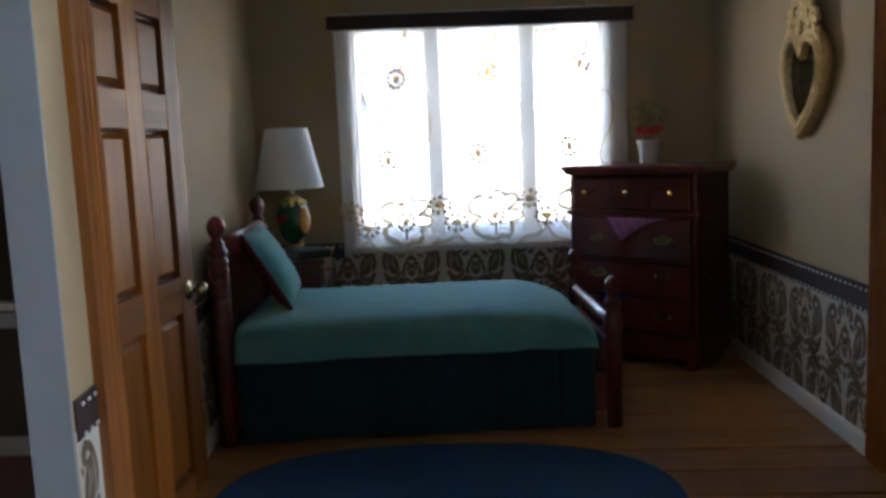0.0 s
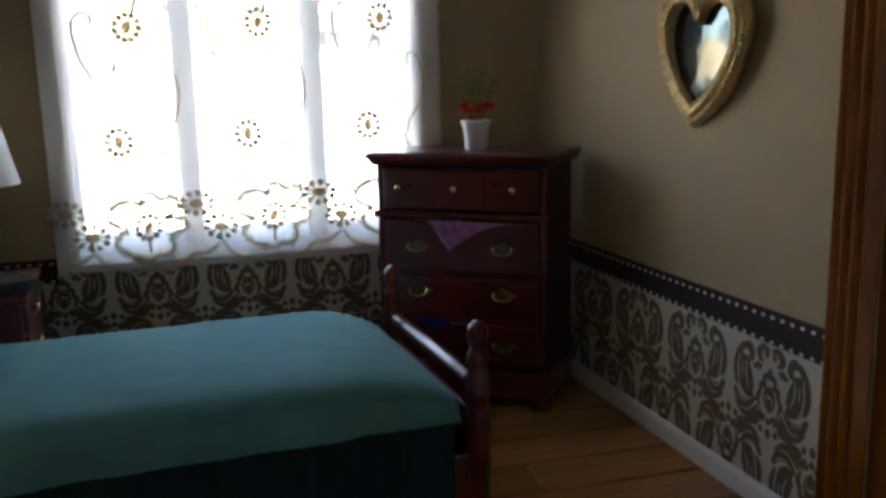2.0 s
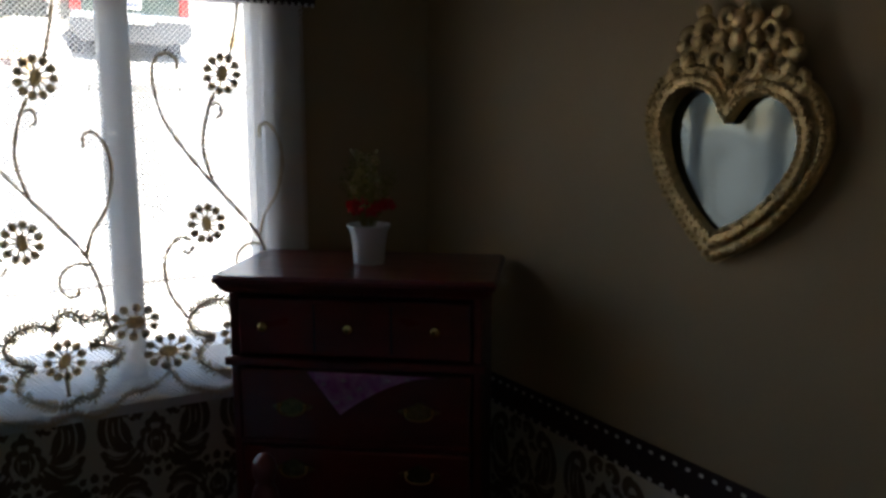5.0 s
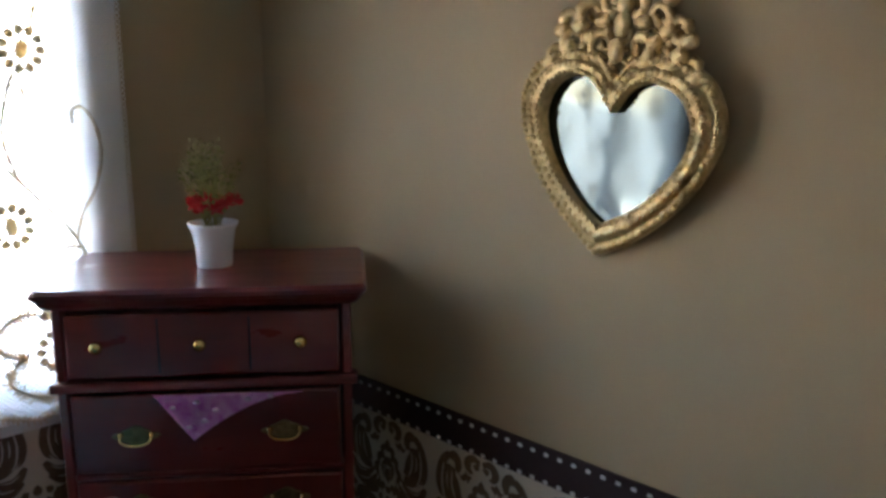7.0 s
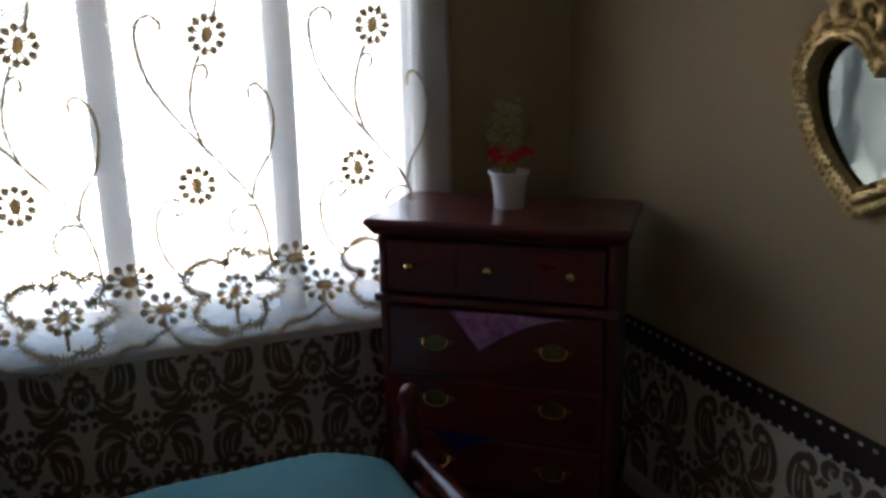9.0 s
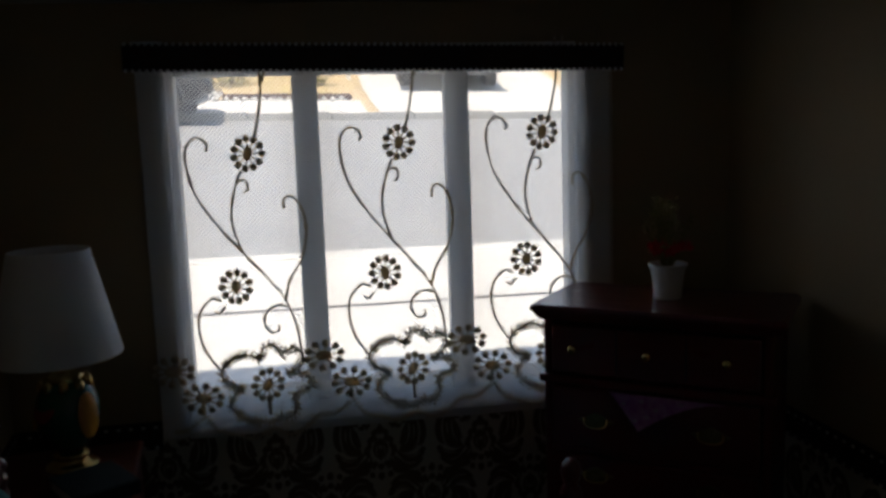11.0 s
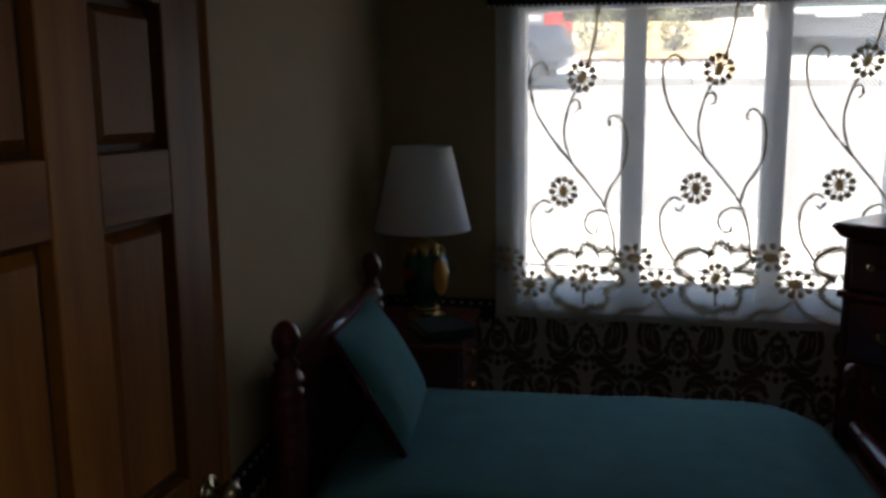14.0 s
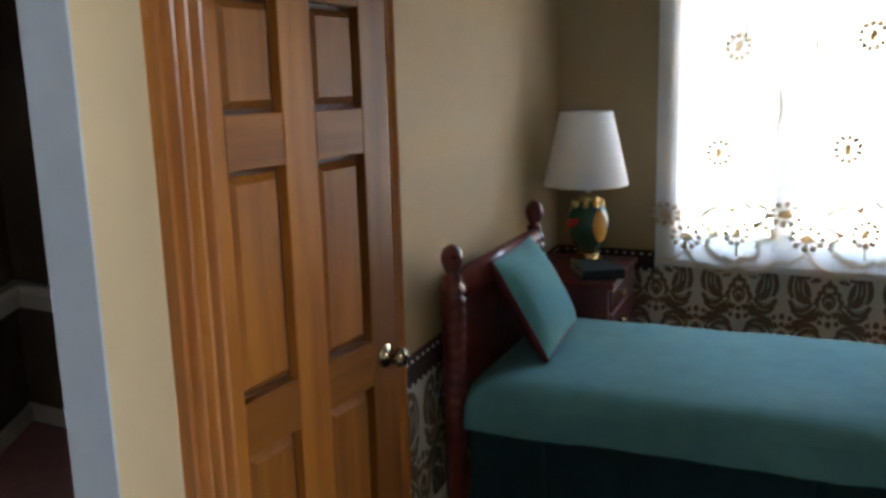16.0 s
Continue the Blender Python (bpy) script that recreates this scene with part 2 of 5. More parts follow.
# ---- mesh helpers ----
def link(name, bm, material, parent=None, label="", smooth=False):
    me = bpy.data.meshes.new(name)
    bmesh.ops.recalc_face_normals(bm, faces=bm.faces)
    bm.to_mesh(me)
    bm.free()
    me.materials.append(material)
    if smooth:
        for p in me.polygons:
            p.use_smooth = True
    ob = new(name, me)
    if parent is not None:
        ob.parent = parent
    if label:
        ob["label"] = label
    return ob


def part(name, bm, material, parent, label="", smooth=False):
    return link(name, bm, material, parent, label, smooth)


def share(name, ob, parent, m):
    """Another object on the mesh of ob."""
    o = new(name, ob.data)
    o.parent = parent
    o.matrix_basis = m
    return o


def holder(name, m, label, category, group="", kind=""):
    e = new(name)
    e.empty_display_size = 0.01
    e.matrix_world = m
    return tagged(e, label, category, group, kind)


def box(bm, x0, x1, y0, y1, z0, z1, bevel=0.0, m=None, seg=1):
    made = bmesh.ops.create_cube(bm, size=1.0)["verts"]
    t = Matrix.Translation(((x0 + x1) / 2, (y0 + y1) / 2, (z0 + z1) / 2)) @ Matrix.Diagonal((x1 - x0, y1 - y0, z1 - z0, 1))
    bmesh.ops.transform(bm, matrix=(m @ t) if m else t, verts=made)
    if bevel:
        edges = list({e for v in made for e in v.link_edges})
        bmesh.ops.bevel(bm, geom=edges, offset=bevel, segments=seg, affect="EDGES", profile=0.5)
    return bm


def new_box(*a, **k):
    return box(bmesh.new(), *a, **k)


def lathe(bm, profile, seg=20, at=(0, 0, 0), m=None):
    """Turn (radius, height) pairs round the z axis."""
    rings = []
    for r, z in profile:
        ring = []
        for i in range(seg):
            a = 2 * math.pi * i / seg
            p = Vector((at[0] + r * math.cos(a), at[1] + r * math.sin(a), at[2] + z))
            ring.append(bm.verts.new(m @ p if m else p))
        rings.append(ring)
    for a, b in zip(rings, rings[1:]):
        for i in range(seg):
            bm.faces.new((a[i], a[(i + 1) % seg], b[(i + 1) % seg], b[i]))
    bm.faces.new(rings[0][::-1])
    bm.faces.new(rings[-1])
    return bm


def curve_points(pts, steps=6):
    """A smooth line through the points."""
    pts = [Vector(p) for p in pts]
    ext = [pts[0] * 2 - pts[1], *pts, pts[-1] * 2 - pts[-2]]
    out = []
    for i in range(1, len(ext) - 2):
        p0, p1, p2, p3 = ext[i - 1:i + 3]
        for k in range(steps):
            t = k / steps
            out.append(0.5 * ((2 * p1) + (p2 - p0) * t + (2 * p0 - 5 * p1 + 4 * p2 - p3) * t * t + (3 * p1 - p0 - 3 * p2 + p3) * t ** 3))
    out.append(pts[-1])
    return out


def tube(bm, pts, radius, seg=6, taper=None, wobble=0.0, rnd=None):
    rings = []
    for i, p in enumerate(pts):
        d = (pts[min(i + 1, len(pts) - 1)] - pts[max(i - 1, 0)]).normalized()
        side = d.cross(Vector((0, 1, 0)))
        if side.length < 0.1:
            side = d.cross(Vector((1, 0, 0)))
        side.normalize()
        up = side.cross(d)
        r = radius * (taper(i / max(1, len(pts) - 1)) if taper else 1)
        if wobble:
            r *= 1 + wobble * (rnd.random() - 0.5)
        rings.append([bm.verts.new(p + (side * math.cos(a) + up * math.sin(a)) * r) for a in (2 * math.pi * k / seg for k in range(seg))])
    for a, b in zip(rings, rings[1:]):
        for k in range(seg):
            bm.faces.new((a[k], a[(k + 1) % seg], b[(k + 1) % seg], b[k]))
    bm.faces.new(rings[0][::-1])
    bm.faces.new(rings[-1])
    return bm


def ball(bm, at, r, u=10, v=7, m=None):
    made = bmesh.ops.create_uvsphere(bm, u_segments=u, v_segments=v, radius=1)["verts"]
    rr = r if isinstance(r, tuple) else (r, r, r)
    t = Matrix.Translation(at) @ Matrix.Diagonal((*rr, 1))
    bmesh.ops.transform(bm, matrix=(m @ t) if m else t, verts=made)
    return bm


def prism(bm, outline, axis_from, axis_to, m=None):
    """Extrude a closed 2D outline of (x, z) pairs along y."""
    a = [bm.verts.new((x, axis_from, z)) for x, z in outline]
    b = [bm.verts.new((x, axis_to, z)) for x, z in outline]
    n = len(a)
    bm.faces.new(a)
    bm.faces.new(b[::-1])
    for i in range(n):
        bm.faces.new((a[i], b[i], b[(i + 1) % n], a[(i + 1) % n]))
    if m:
        bmesh.ops.transform(bm, matrix=m, verts=a + b)
    return bm


# ---- structure ----
XR = 0.1795          # inner face of the east wall
ZC = 0.249           # ceiling
FZ = 0.0042          # top of the floor planks
YF = -0.367          # open front of the dollhouse
RAIL0, RAIL1 = 0.0647, 0.0757
WX0, WX1, WZ1 = -0.0645, 0.1065, 0.222   # window opening

# the west wall stands a little askew: its own frame has s along it from the back corner
W_TURN = math.atan2(-1, 0.1257)
WEST = Matrix.Translation((-0.1355, 0, 0)) @ Matrix.Rotation(W_TURN, 4, "Z")
WL = 0.3690          # its length
K = 1.0079           # metres along the wall for a metre of depth
DS0, DS1 = 0.2475 * K, 0.3305 * K   # door opening along s
DZ = 0.212


def west_wall():
    w = tagged(new("wall_west"), "beige painted dollhouse partition with patterned wallpaper below", "wall", kind="structure")
    w.matrix_world = WEST
    bm = bmesh.new()
    box(bm, -0.012, DS0, -0.0118, 0, 0, ZC)
    box(bm, DS0, DS1, -0.0118, 0, DZ, ZC)
    box(bm, DS1, WL - 0.0006, -0.0118, 0, 0, ZC)
    part("painted_panel", bm, M_WALL, w)
    bm = new_box(WL - 0.0006, WL, -0.0120, 0.0002, 0, ZC, bevel=0.0002)
    part("front_edge", bm, M_BLUE, w, "pale grey-blue painted front edge")
    return w


def stitches(bm, length, face, z0, z1, pitch=0.0050):
    """White picot stitches along both edges of a ribbon that runs along x; face is the y that it looks from."""
    k = int(length / pitch)
    for row in (z0 + 0.0011, z1 - 0.0011):
        for i in range(k):
            x = (i + 0.5) * pitch
            box(bm, x - 0.00085, x + 0.00085, min(face, face + 0.0005), max(face, face + 0.0005), row - 0.00060, row + 0.00060, bevel=0.00025)


def run(base, x0, x1, label, dz=0.0):
    """A length of ribbon dado rail, wallpaper and skirting on a wall frame: x along, y into the room."""
    n = x1 - x0
    e = base @ Matrix.Translation((x0, 0, 0))
    r = holder("dado_rail", e, "black ribbon dado rail edged with white stitches " + label, "dado rail", "dado rails", "structure")
    part("ribbon", new_box(0, n, 0, 0.0009, RAIL0 + dz, RAIL1 + 0.0012 + dz, bevel=0.0003), M_RIBBON, r)
    bm = bmesh.new()
    stitches(bm, n, 0.0009, RAIL0 + dz, RAIL1 + dz)
    part("stitching", bm, M_STITCH, r, "white stitches")["kind"] = "stuff"
    b = holder("baseboard", e, "white painted wooden baseboard " + label, "baseboard", "baseboards", "structure")
    bm = bmesh.new()
    prism(bm, [(0, FZ), (0.0022, FZ), (0.0022, 0.0112), (0.0014, 0.0128), (0, 0.0132)], 0, n, Matrix.Rotation(radians(90), 4, "Z") @ Matrix.Scale(-1, 4, (0, 1, 0)))
    part("board", bm, M_WHITE, b)


def blade(pts, widths):
    """A flat leaf of the print along a bent line."""
    line = [Vector((p.x, p.y)) for p in (Vector((a, b, 0)) for a, b in [(q.x, q.y) for q in curve_points([(x, y, 0) for x, y in pts], 4)])]
    left, right = [], []
    for i, p in enumerate(line):
        d = (line[min(i + 1, len(line) - 1)] - line[max(i - 1, 0)]).normalized()
        f = i / (len(line) - 1)
        w = widths * 1.1 * (math.sin(math.pi * min(1.0, 0.12 + 0.95 * f)) ** 0.7) * 0.5
        left.append((p.x - d.y * w, p.y + d.x * w))
        right.append((p.x + d.y * w, p.y - d.x * w))
    return left, right


# strokes of the print on one side of its axis, in millimetres: path, width
WINGS = (
    (((12.6, 14.6), (15.4, 15.4), (18.6, 11.4), (20.4, 4.6), (19.6, -1.2), (17.2, -4.2)), 2.0),
    (((11.4, 9.6), (10.8, 13.4), (12.8, 16.6), (15.6, 16.0)), 2.2),
    (((15.0, 11.6), (15.7, 6.4), (14.8, 1.2), (11.4, -3.4), (7.6, -5.0)), 5.8),
    (((12.2, 7.6), (11.5, 4.0), (10.4, 0.8), (8.2, -1.6)), 2.0),
    (((20.6, -4.0), (17.2, -8.6), (11.4, -8.4), (5.6, -2.4)), 2.3),
    (((19.4, -9.6), (14.4, -13.0), (8.8, -10.6), (4.6, -4.8)), 2.2),
    (((13.0, -15.6), (8.8, -14.8), (5.8, -11.0), (3.8, -6.8)), 2.0),
)
HEART_LEAVES = (
    (((0.6, 17.0), (4.0, 17.6), (6.4, 15.2), (5.2, 12.4), (2.8, 12.8)), 2.2),
    (((0.8, 15.6), (2.4, 15.2), (2.2, 13.2)), 1.7),
    (((6.6, 11.2), (8.4, 8.4), (10.2, 9.6)), 1.3),
    (((4.6, 10.4), (6.0, 9.0), (6.2, 7.0)), 1.1),
    (((1.4, 7.4), (2.8, 5.2), (2.2, 3.4)), 1.7),
    (((1.6, 3.0), (4.6, 1.6), (4.4, -2.4)), 2.0),
    (((0.9, 1.6), (2.4, -2.8), (1.6, -8.2)), 1.7),
    (((5.0, -0.6), (6.4, -4.0), (4.4, -8.2)), 1.7),
    (((1.8, -9.6), (3.6, -11.6), (3.0, -13.8)), 1.9),
    (((5.4, -12.8), (7.2, -14.6), (6.6, -16.6)), 1.9),
    (((3.6, -15.0), (4.4, -16.6), (2.6, -17.6)), 1.6),
)
AXIS = (((0, 5.0), (0, 10.6)), ((0, 2.6), (0, -1.6)), ((0, -2.6), (0, -9.4)), ((0, -10.6), (0, -14.2)), ((0, -15.2), (0, -19.8)))


VEINS = (
    (((17.6, 11.4), (18.5, 5.0), (17.4, -1.6), (14.6, -4.8)), 0.50),
    (((13.5, 9.6), (13.7, 4.6), (12.6, 0.4), (10.6, -2.6)), 0.43),
    (((15.9, 8.4), (16.0, 4.0), (15.2, 1.4)), 0.37),
    (((18.4, -6.4), (15.0, -8.2), (11.0, -7.4)), 0.31),
    (((16.4, -11.4), (12.6, -11.6), (9.0, -9.4)), 0.31),
    (((2.2, 16.4), (4.0, 16.2), (4.9, 14.6)), 0.31),
    (((3.4, 1.4), (3.9, -0.6), (3.5, -2.0)), 0.31),
    (((1.7, -1.0), (2.0, -3.6), (1.7, -6.4)), 0.28),
)


def veins(bm, cx, cz, flip=1.0):
    """Bare lines of paper that part the leaves of a spray."""
    for sgn in (-1, 1):
        for pts, w in VEINS:
            left, right = blade([(sgn * x * 0.00095, z * 0.00088) for x, z in pts], w * 0.00132)
            a = [bm.verts.new((cx + x, 0.00022, cz + flip * z)) for x, z in left]
            b = [bm.verts.new((cx + x, 0.00022, cz + flip * z)) for x, z in right]
            for i in range(len(a) - 1):
                bm.faces.new((a[i], a[i + 1], b[i + 1], b[i]))


def damask(bm, cx, cz, flip=1.0):
    """One printed damask spray, flat in x and z; flip -1 turns it upside down."""
    strokes = []
    for sgn in (-1, 1):
        for pts, w in WINGS + HEART_LEAVES:
            strokes.append(([(sgn * x, z) for x, z in pts], w))
    for a, b in AXIS:
        strokes.append(([a, ((a[0] + b[0]) / 2, (a[1] + b[1]) / 2), b], 2.0))
    for k, (pts, w) in enumerate(strokes):
        left, right = blade([(x * 0.00095, z * 0.00088) for x, z in pts], w * 0.00142)
        lift = 0.000006 * (k % 17)
        a = [bm.verts.new((cx + x, lift, cz + flip * z)) for x, z in left]
        b = [bm.verts.new((cx + x, lift, cz + flip * z)) for x, z in right]
        for i in range(len(a) - 1):
            try:
                bm.faces.new((a[i], a[i + 1], b[i + 1], b[i]))
            except ValueError:
                pass


def clip(bm, co, no):
    bmesh.ops.bisect_plane(bm, geom=[*bm.verts, *bm.edges, *bm.faces], plane_co=co, plane_no=no, clear_outer=True)


def papered(parent, x0, x1, phase, z1, rise=0.0):
    """Wallpaper with its print, on a wall frame, from the floor up to z1."""
    paper = part("wallpaper", new_box(x0, x1, 0, 0.0003, 0.004, z1), M_PAPER, parent, "ivory wallpaper")
    pitch = 0.0453
    for name, draw, material, label in (("damask_print", damask, M_DAMASK, "bronze-brown damask sprays"), ("print_veins", veins, M_PAPER, "ivory lines in the print")):
        bm = bmesh.new()
        for cz, shift, flip in ((0.0480 + rise, 0.0, 1.0), (0.0198 + rise, 0.5, -1.0), (-0.0075 + rise, 0.0, 1.0)):
            k0 = math.floor((x0 - phase) / pitch) - 1
            for k in range(k0, k0 + int((x1 - x0) / pitch) + 4):
                cx = phase + pitch * (k + shift)
                if x0 - 0.023 < cx < x1 + 0.023:
                    draw(bm, cx, cz, flip)
        clip(bm, (x1 - 0.0005, 0, 0), (1, 0, 0))
        clip(bm, (x0 + 0.0005, 0, 0), (-1, 0, 0))
        clip(bm, (0, 0, z1 - 0.0005), (0, 0, 1))
        clip(bm, (0, 0, 0.005), (0, 0, -1))
        ob = part(name, bm, material, parent, label)
        ob.location = (0, 0.00055, 0)
        ob["kind"] = "stuff"
    paper.matrix_parent_inverse = Matrix()
    return paper


ww = west_wall()
papered(ww, 0.0, DS0 - 0.016, 0.012, RAIL0 + 0.003)
papered(ww, DS1 + 0.0165, WL - 0.0015, 0.012, RAIL0 + 0.003)
run(WEST, 0.0012, DS0 - 0.016, "on the beige partition")
run(WEST, DS1 + 0.0165, WL - 0.002, "at the open front")

# north wall, with the window opening
NORTH = Matrix.Rotation(math.pi, 4, "Z")
wn_ = tagged(new("wall_north"), "beige painted window wall with patterned wallpaper below", "wall", kind="structure")
wn_.matrix_world = NORTH
bm = bmesh.new()
box(bm, -0.192, -WX1, -0.010, 0, 0, ZC)
box(bm, -WX0, 0.150, -0.010, 0, 0, ZC)
box(bm, -WX1, -WX0, -0.010, 0, 0, 0.0711)
box(bm, -WX1, -WX0, -0.010, 0, WZ1, ZC)
part("painted_panel", bm, M_WALL, wn_)
papered(wn_, -XR, 0.1345, -0.0155, RAIL0 + 0.0055, 0.0105)
run(NORTH, 0.0765, 0.1345, "beside the window")
run(NORTH, -XR + 0.001, -0.1225, "behind the chest")

# east wall with a second door near the open front
EAST = Matrix.Translation((XR, 0, 0)) @ Matrix.Rotation(radians(91.8), 4, "Z")
# x runs from the open front to the window wall, y into the room
we = tagged(new("wall_east"), "beige painted side wall with patterned wallpaper below", "wall", kind="structure")
we.matrix_world = EAST
ED0, ED1 = -0.331, -0.2505
bm = bmesh.new()
box(bm, YF, ED0, -0.0115, 0, 0, ZC)
box(bm, ED0, ED1, -0.0115, 0, DZ, ZC)
box(bm, ED1, 0.0, -0.0115, 0, 0, ZC)
part("painted_panel", bm, M_WALL, we)
papered(we, -0.2345, -0.0004, -0.2065, RAIL0 + 0.004)
run(EAST, -0.2345, -0.001, "on the side wall", 0.0008)

# floor of planks
fl = tagged(new("floor"), "honey-brown wooden plank floor with dark joints", "floor", kind="structure")
part("subfloor", new_box(-0.136, XR + 0.014, YF, 0.0, -0.012, FZ - 0.0012), M_GAP, fl, "dark joints between the planks")

ceil_ = link("ceiling", new_box(-0.148, XR + 0.0235, YF, 0.010, ZC + 0.0003, ZC + 0.010), M_CEIL)
tagged(ceil_, "plain white ceiling of the dollhouse room", "ceiling", kind="structure")


def window():
    w = holder("window_1", pose(0, 0, 0), "white painted three-light window frame", "window", kind="structure")
    y0, y1 = -0.0042, -0.0003
    for n, b in (("casing_side", (-0.0757, WX0 + 0.0003, y0, y1, 0.0700, 0.2335)), ("casing_side", (WX1 - 0.0003, 0.1215, y0, y1, 0.0700, 0.2285))):
        part(n, new_box(*b, bevel=0.0006, seg=2), M_WHITE, w)
    stool = [(0.0095, 0.0712), (0.0095, 0.0874), (0.0082, 0.0874), (0.0040, 0.0836), (0.0032, 0.0824), (-0.0056, 0.0746), (-0.0064, 0.0736), (-0.0064, 0.0700), (-0.0010, 0.0700), (-0.0010, 0.0712)]
    turn = Matrix(((0, -1, 0, 0), (1, 0, 0, 0), (0, 0, 1, 0), (0, 0, 0, 1)))
    part("casing_bottom", prism(bmesh.new(), stool, -WX1, -WX0, turn), M_WHITE, w, "white moulded sill board")
    part("casing_top", new_box(WX0, WX1, y0, y1, WZ1 - 0.0006, 0.231, bevel=0.0006, seg=2), M_WHITE, w)
    part("jamb", new_box(WX0 - 0.001, WX0 + 0.0028, 0.0, 0.0094, 0.0795, WZ1, bevel=0.0004), M_WHITE, w)
    part("jamb", new_box(WX1 - 0.0028, WX1 + 0.001, 0.0, 0.0094, 0.0795, WZ1, bevel=0.0004), M_WHITE, w)
    part("head", new_box(WX0 + 0.0028, WX1 - 0.0028, 0.0, 0.0095, WZ1 - 0.0022, WZ1 + 0.001, bevel=0.0005), M_WHITE, w)
    for x in (-0.0095, 0.0548):
        part("mullion", new_box(x - 0.0053, x + 0.0053, 0.001, 0.0075, 0.0795, WZ1 - 0.0022, bevel=0.0008, seg=2), M_WHITE, w)


window()


def door_leaf(e, width, z0, z1, knob_at):
    """A six-panel door: x from the hinge along it, y towards the room; face at y = 0."""
    t = 0.0042
    cols = ((0.0, 0.0085), (0.0300, 0.0434), (width - 0.0140, width))
    for x0, x1 in cols:
        part("stile", new_box(x0, x1, -t, 0, z0, z1, bevel=0.0003), M_DOOR, e)
    rails = ((z0, 0.016), (0.0820, 0.0962), (0.1538, 0.1672), (0.1955, z1))
    for a, b in rails:
        for x0, x1 in ((0.0085, 0.0300), (0.0434, width - 0.0140)):
            part("rail", new_box(x0, x1, -t + 0.0001, -0.0001, a, b, bevel=0.0003), M_DOORX, e)
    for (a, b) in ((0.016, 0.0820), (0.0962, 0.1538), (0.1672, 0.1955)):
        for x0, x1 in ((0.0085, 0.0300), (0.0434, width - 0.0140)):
            # groove floor in a darker brown than the raised panel
            part("panel_groove", new_box(x0, x1, -t * 0.85, -0.0031, a, b), M_GROOVE, e, "dark brown wood in the groove")
            bm = bmesh.new()
            # raised field with sloping margins
            i, j = 0.0013, 0.0034
            lo = [bm.verts.new(p) for p in ((x0 + i, -0.0032, a + i), (x1 - i, -0.0032, a + i), (x1 - i, -0.0032, b - i), (x0 + i, -0.0032, b - i))]
            hi = [bm.verts.new(p) for p in ((x0 + j, -0.0010, a + j), (x1 - j, -0.0010, a + j), (x1 - j, -0.0010, b - j), (x0 + j, -0.0010, b - j))]
            bm.faces.new(hi)
            for k in range(4):
                bm.faces.new((lo[k], lo[(k + 1) % 4], hi[(k + 1) % 4], hi[k]))
            bm.faces.new(lo[::-1])
            part("panel", bm, M_DOOR, e)
    if knob_at:
        kx, kz = knob_at
        turn = Matrix.Translation((kx, 0, kz)) @ Matrix.Rotation(radians(-90), 4, "X")
        bm = bmesh.new()
        lathe(bm, [(0.0038, 0), (0.0040, 0.0004), (0.0034, 0.0009), (0.0014, 0.0012), (0.0012, 0.0032), (0.0019, 0.0038), (0.0030, 0.0050), (0.0032, 0.0062), (0.0024, 0.0074), (0.0008, 0.0079)], 20, m=turn)
        part("door_knob", bm, M_KNOB, e, "round brass knob", smooth=True)


def casing(e, x0, x1, z1, name="casing"):
    """Fluted upright of a door frame on a wall: x along it, y into the room."""
    bm = bmesh.new()
    n = 28
    prof = [(x0, 0)]
    for i in range(n + 1):
        f = i / n
        y = 0.0030 + 0.0015 * math.cos(f * math.pi * 2 * 3.5 + math.pi) - 0.0013 * (f > 0.97) - 0.0008 * (f < 0.03)
        prof.append((x0 + (x1 - x0) * f, y))
    prof.append((x1, 0))
    a = [bm.verts.new((x, y, FZ)) for x, y in prof]
    b = [bm.verts.new((x, y, z1)) for x, y in prof]
    bm.faces.new(a)
    bm.faces.new(b[::-1])
    for i in range(len(a)):
        k = (i + 1) % len(a)
        bm.faces.new((a[i], a[k], b[k], b[i]))
    return part(name, bm, M_CASING, e)


# west door, standing a little open into the room
d1 = holder("door_1", pose(-0.0940, -0.3312, 0, 0, 0, 90) @ Matrix.Scale(-1, 4, (0, 1, 0)) @ Matrix(), "orange-brown varnished six-panel wooden door standing ajar", "door", kind="structure")
door_leaf(d1, 0.0800, 0.0068, 0.209, (0.0725, 0.0900))
f1 = holder("door_frame_1", WEST, "honey-varnished fluted wooden door casing", "door frame", kind="structure")
casing(f1, DS1, DS1 + 0.0162, 0.228)
casing(f1, DS0 - 0.0155, DS0, 0.228)
part("head_casing", new_box(DS0, DS1, 0, 0.0036, DZ, 0.228, bevel=0.0006), M_CASING, f1)
part("threshold", new_box(DS0, DS1, -0.0115, 0.0, -0.001, FZ + 0.0008), M_CASING, f1)

# east door, shut
d2 = holder("door_2", EAST @ Matrix.Translation((ED1, -0.001, 0)) @ Matrix.Scale(-1, 4, (1, 0, 0)), "orange-brown varnished six-panel wooden door, shut", "door", kind="structure")
door_leaf(d2, ED1 - ED0, 0.0068, 0.209, None)
f2 = holder("door_frame_2", EAST, "honey-varnished fluted wooden door casing by the wallpaper", "door frame", kind="structure")
casing(f2, ED1, ED1 + 0.0158, 0.228)
casing(f2, ED0 - 0.0158, ED0, 0.228)
part("head_casing", new_box(ED0, ED1, 0, 0.0036, DZ, 0.228, bevel=0.0006), M_CASING, f2)

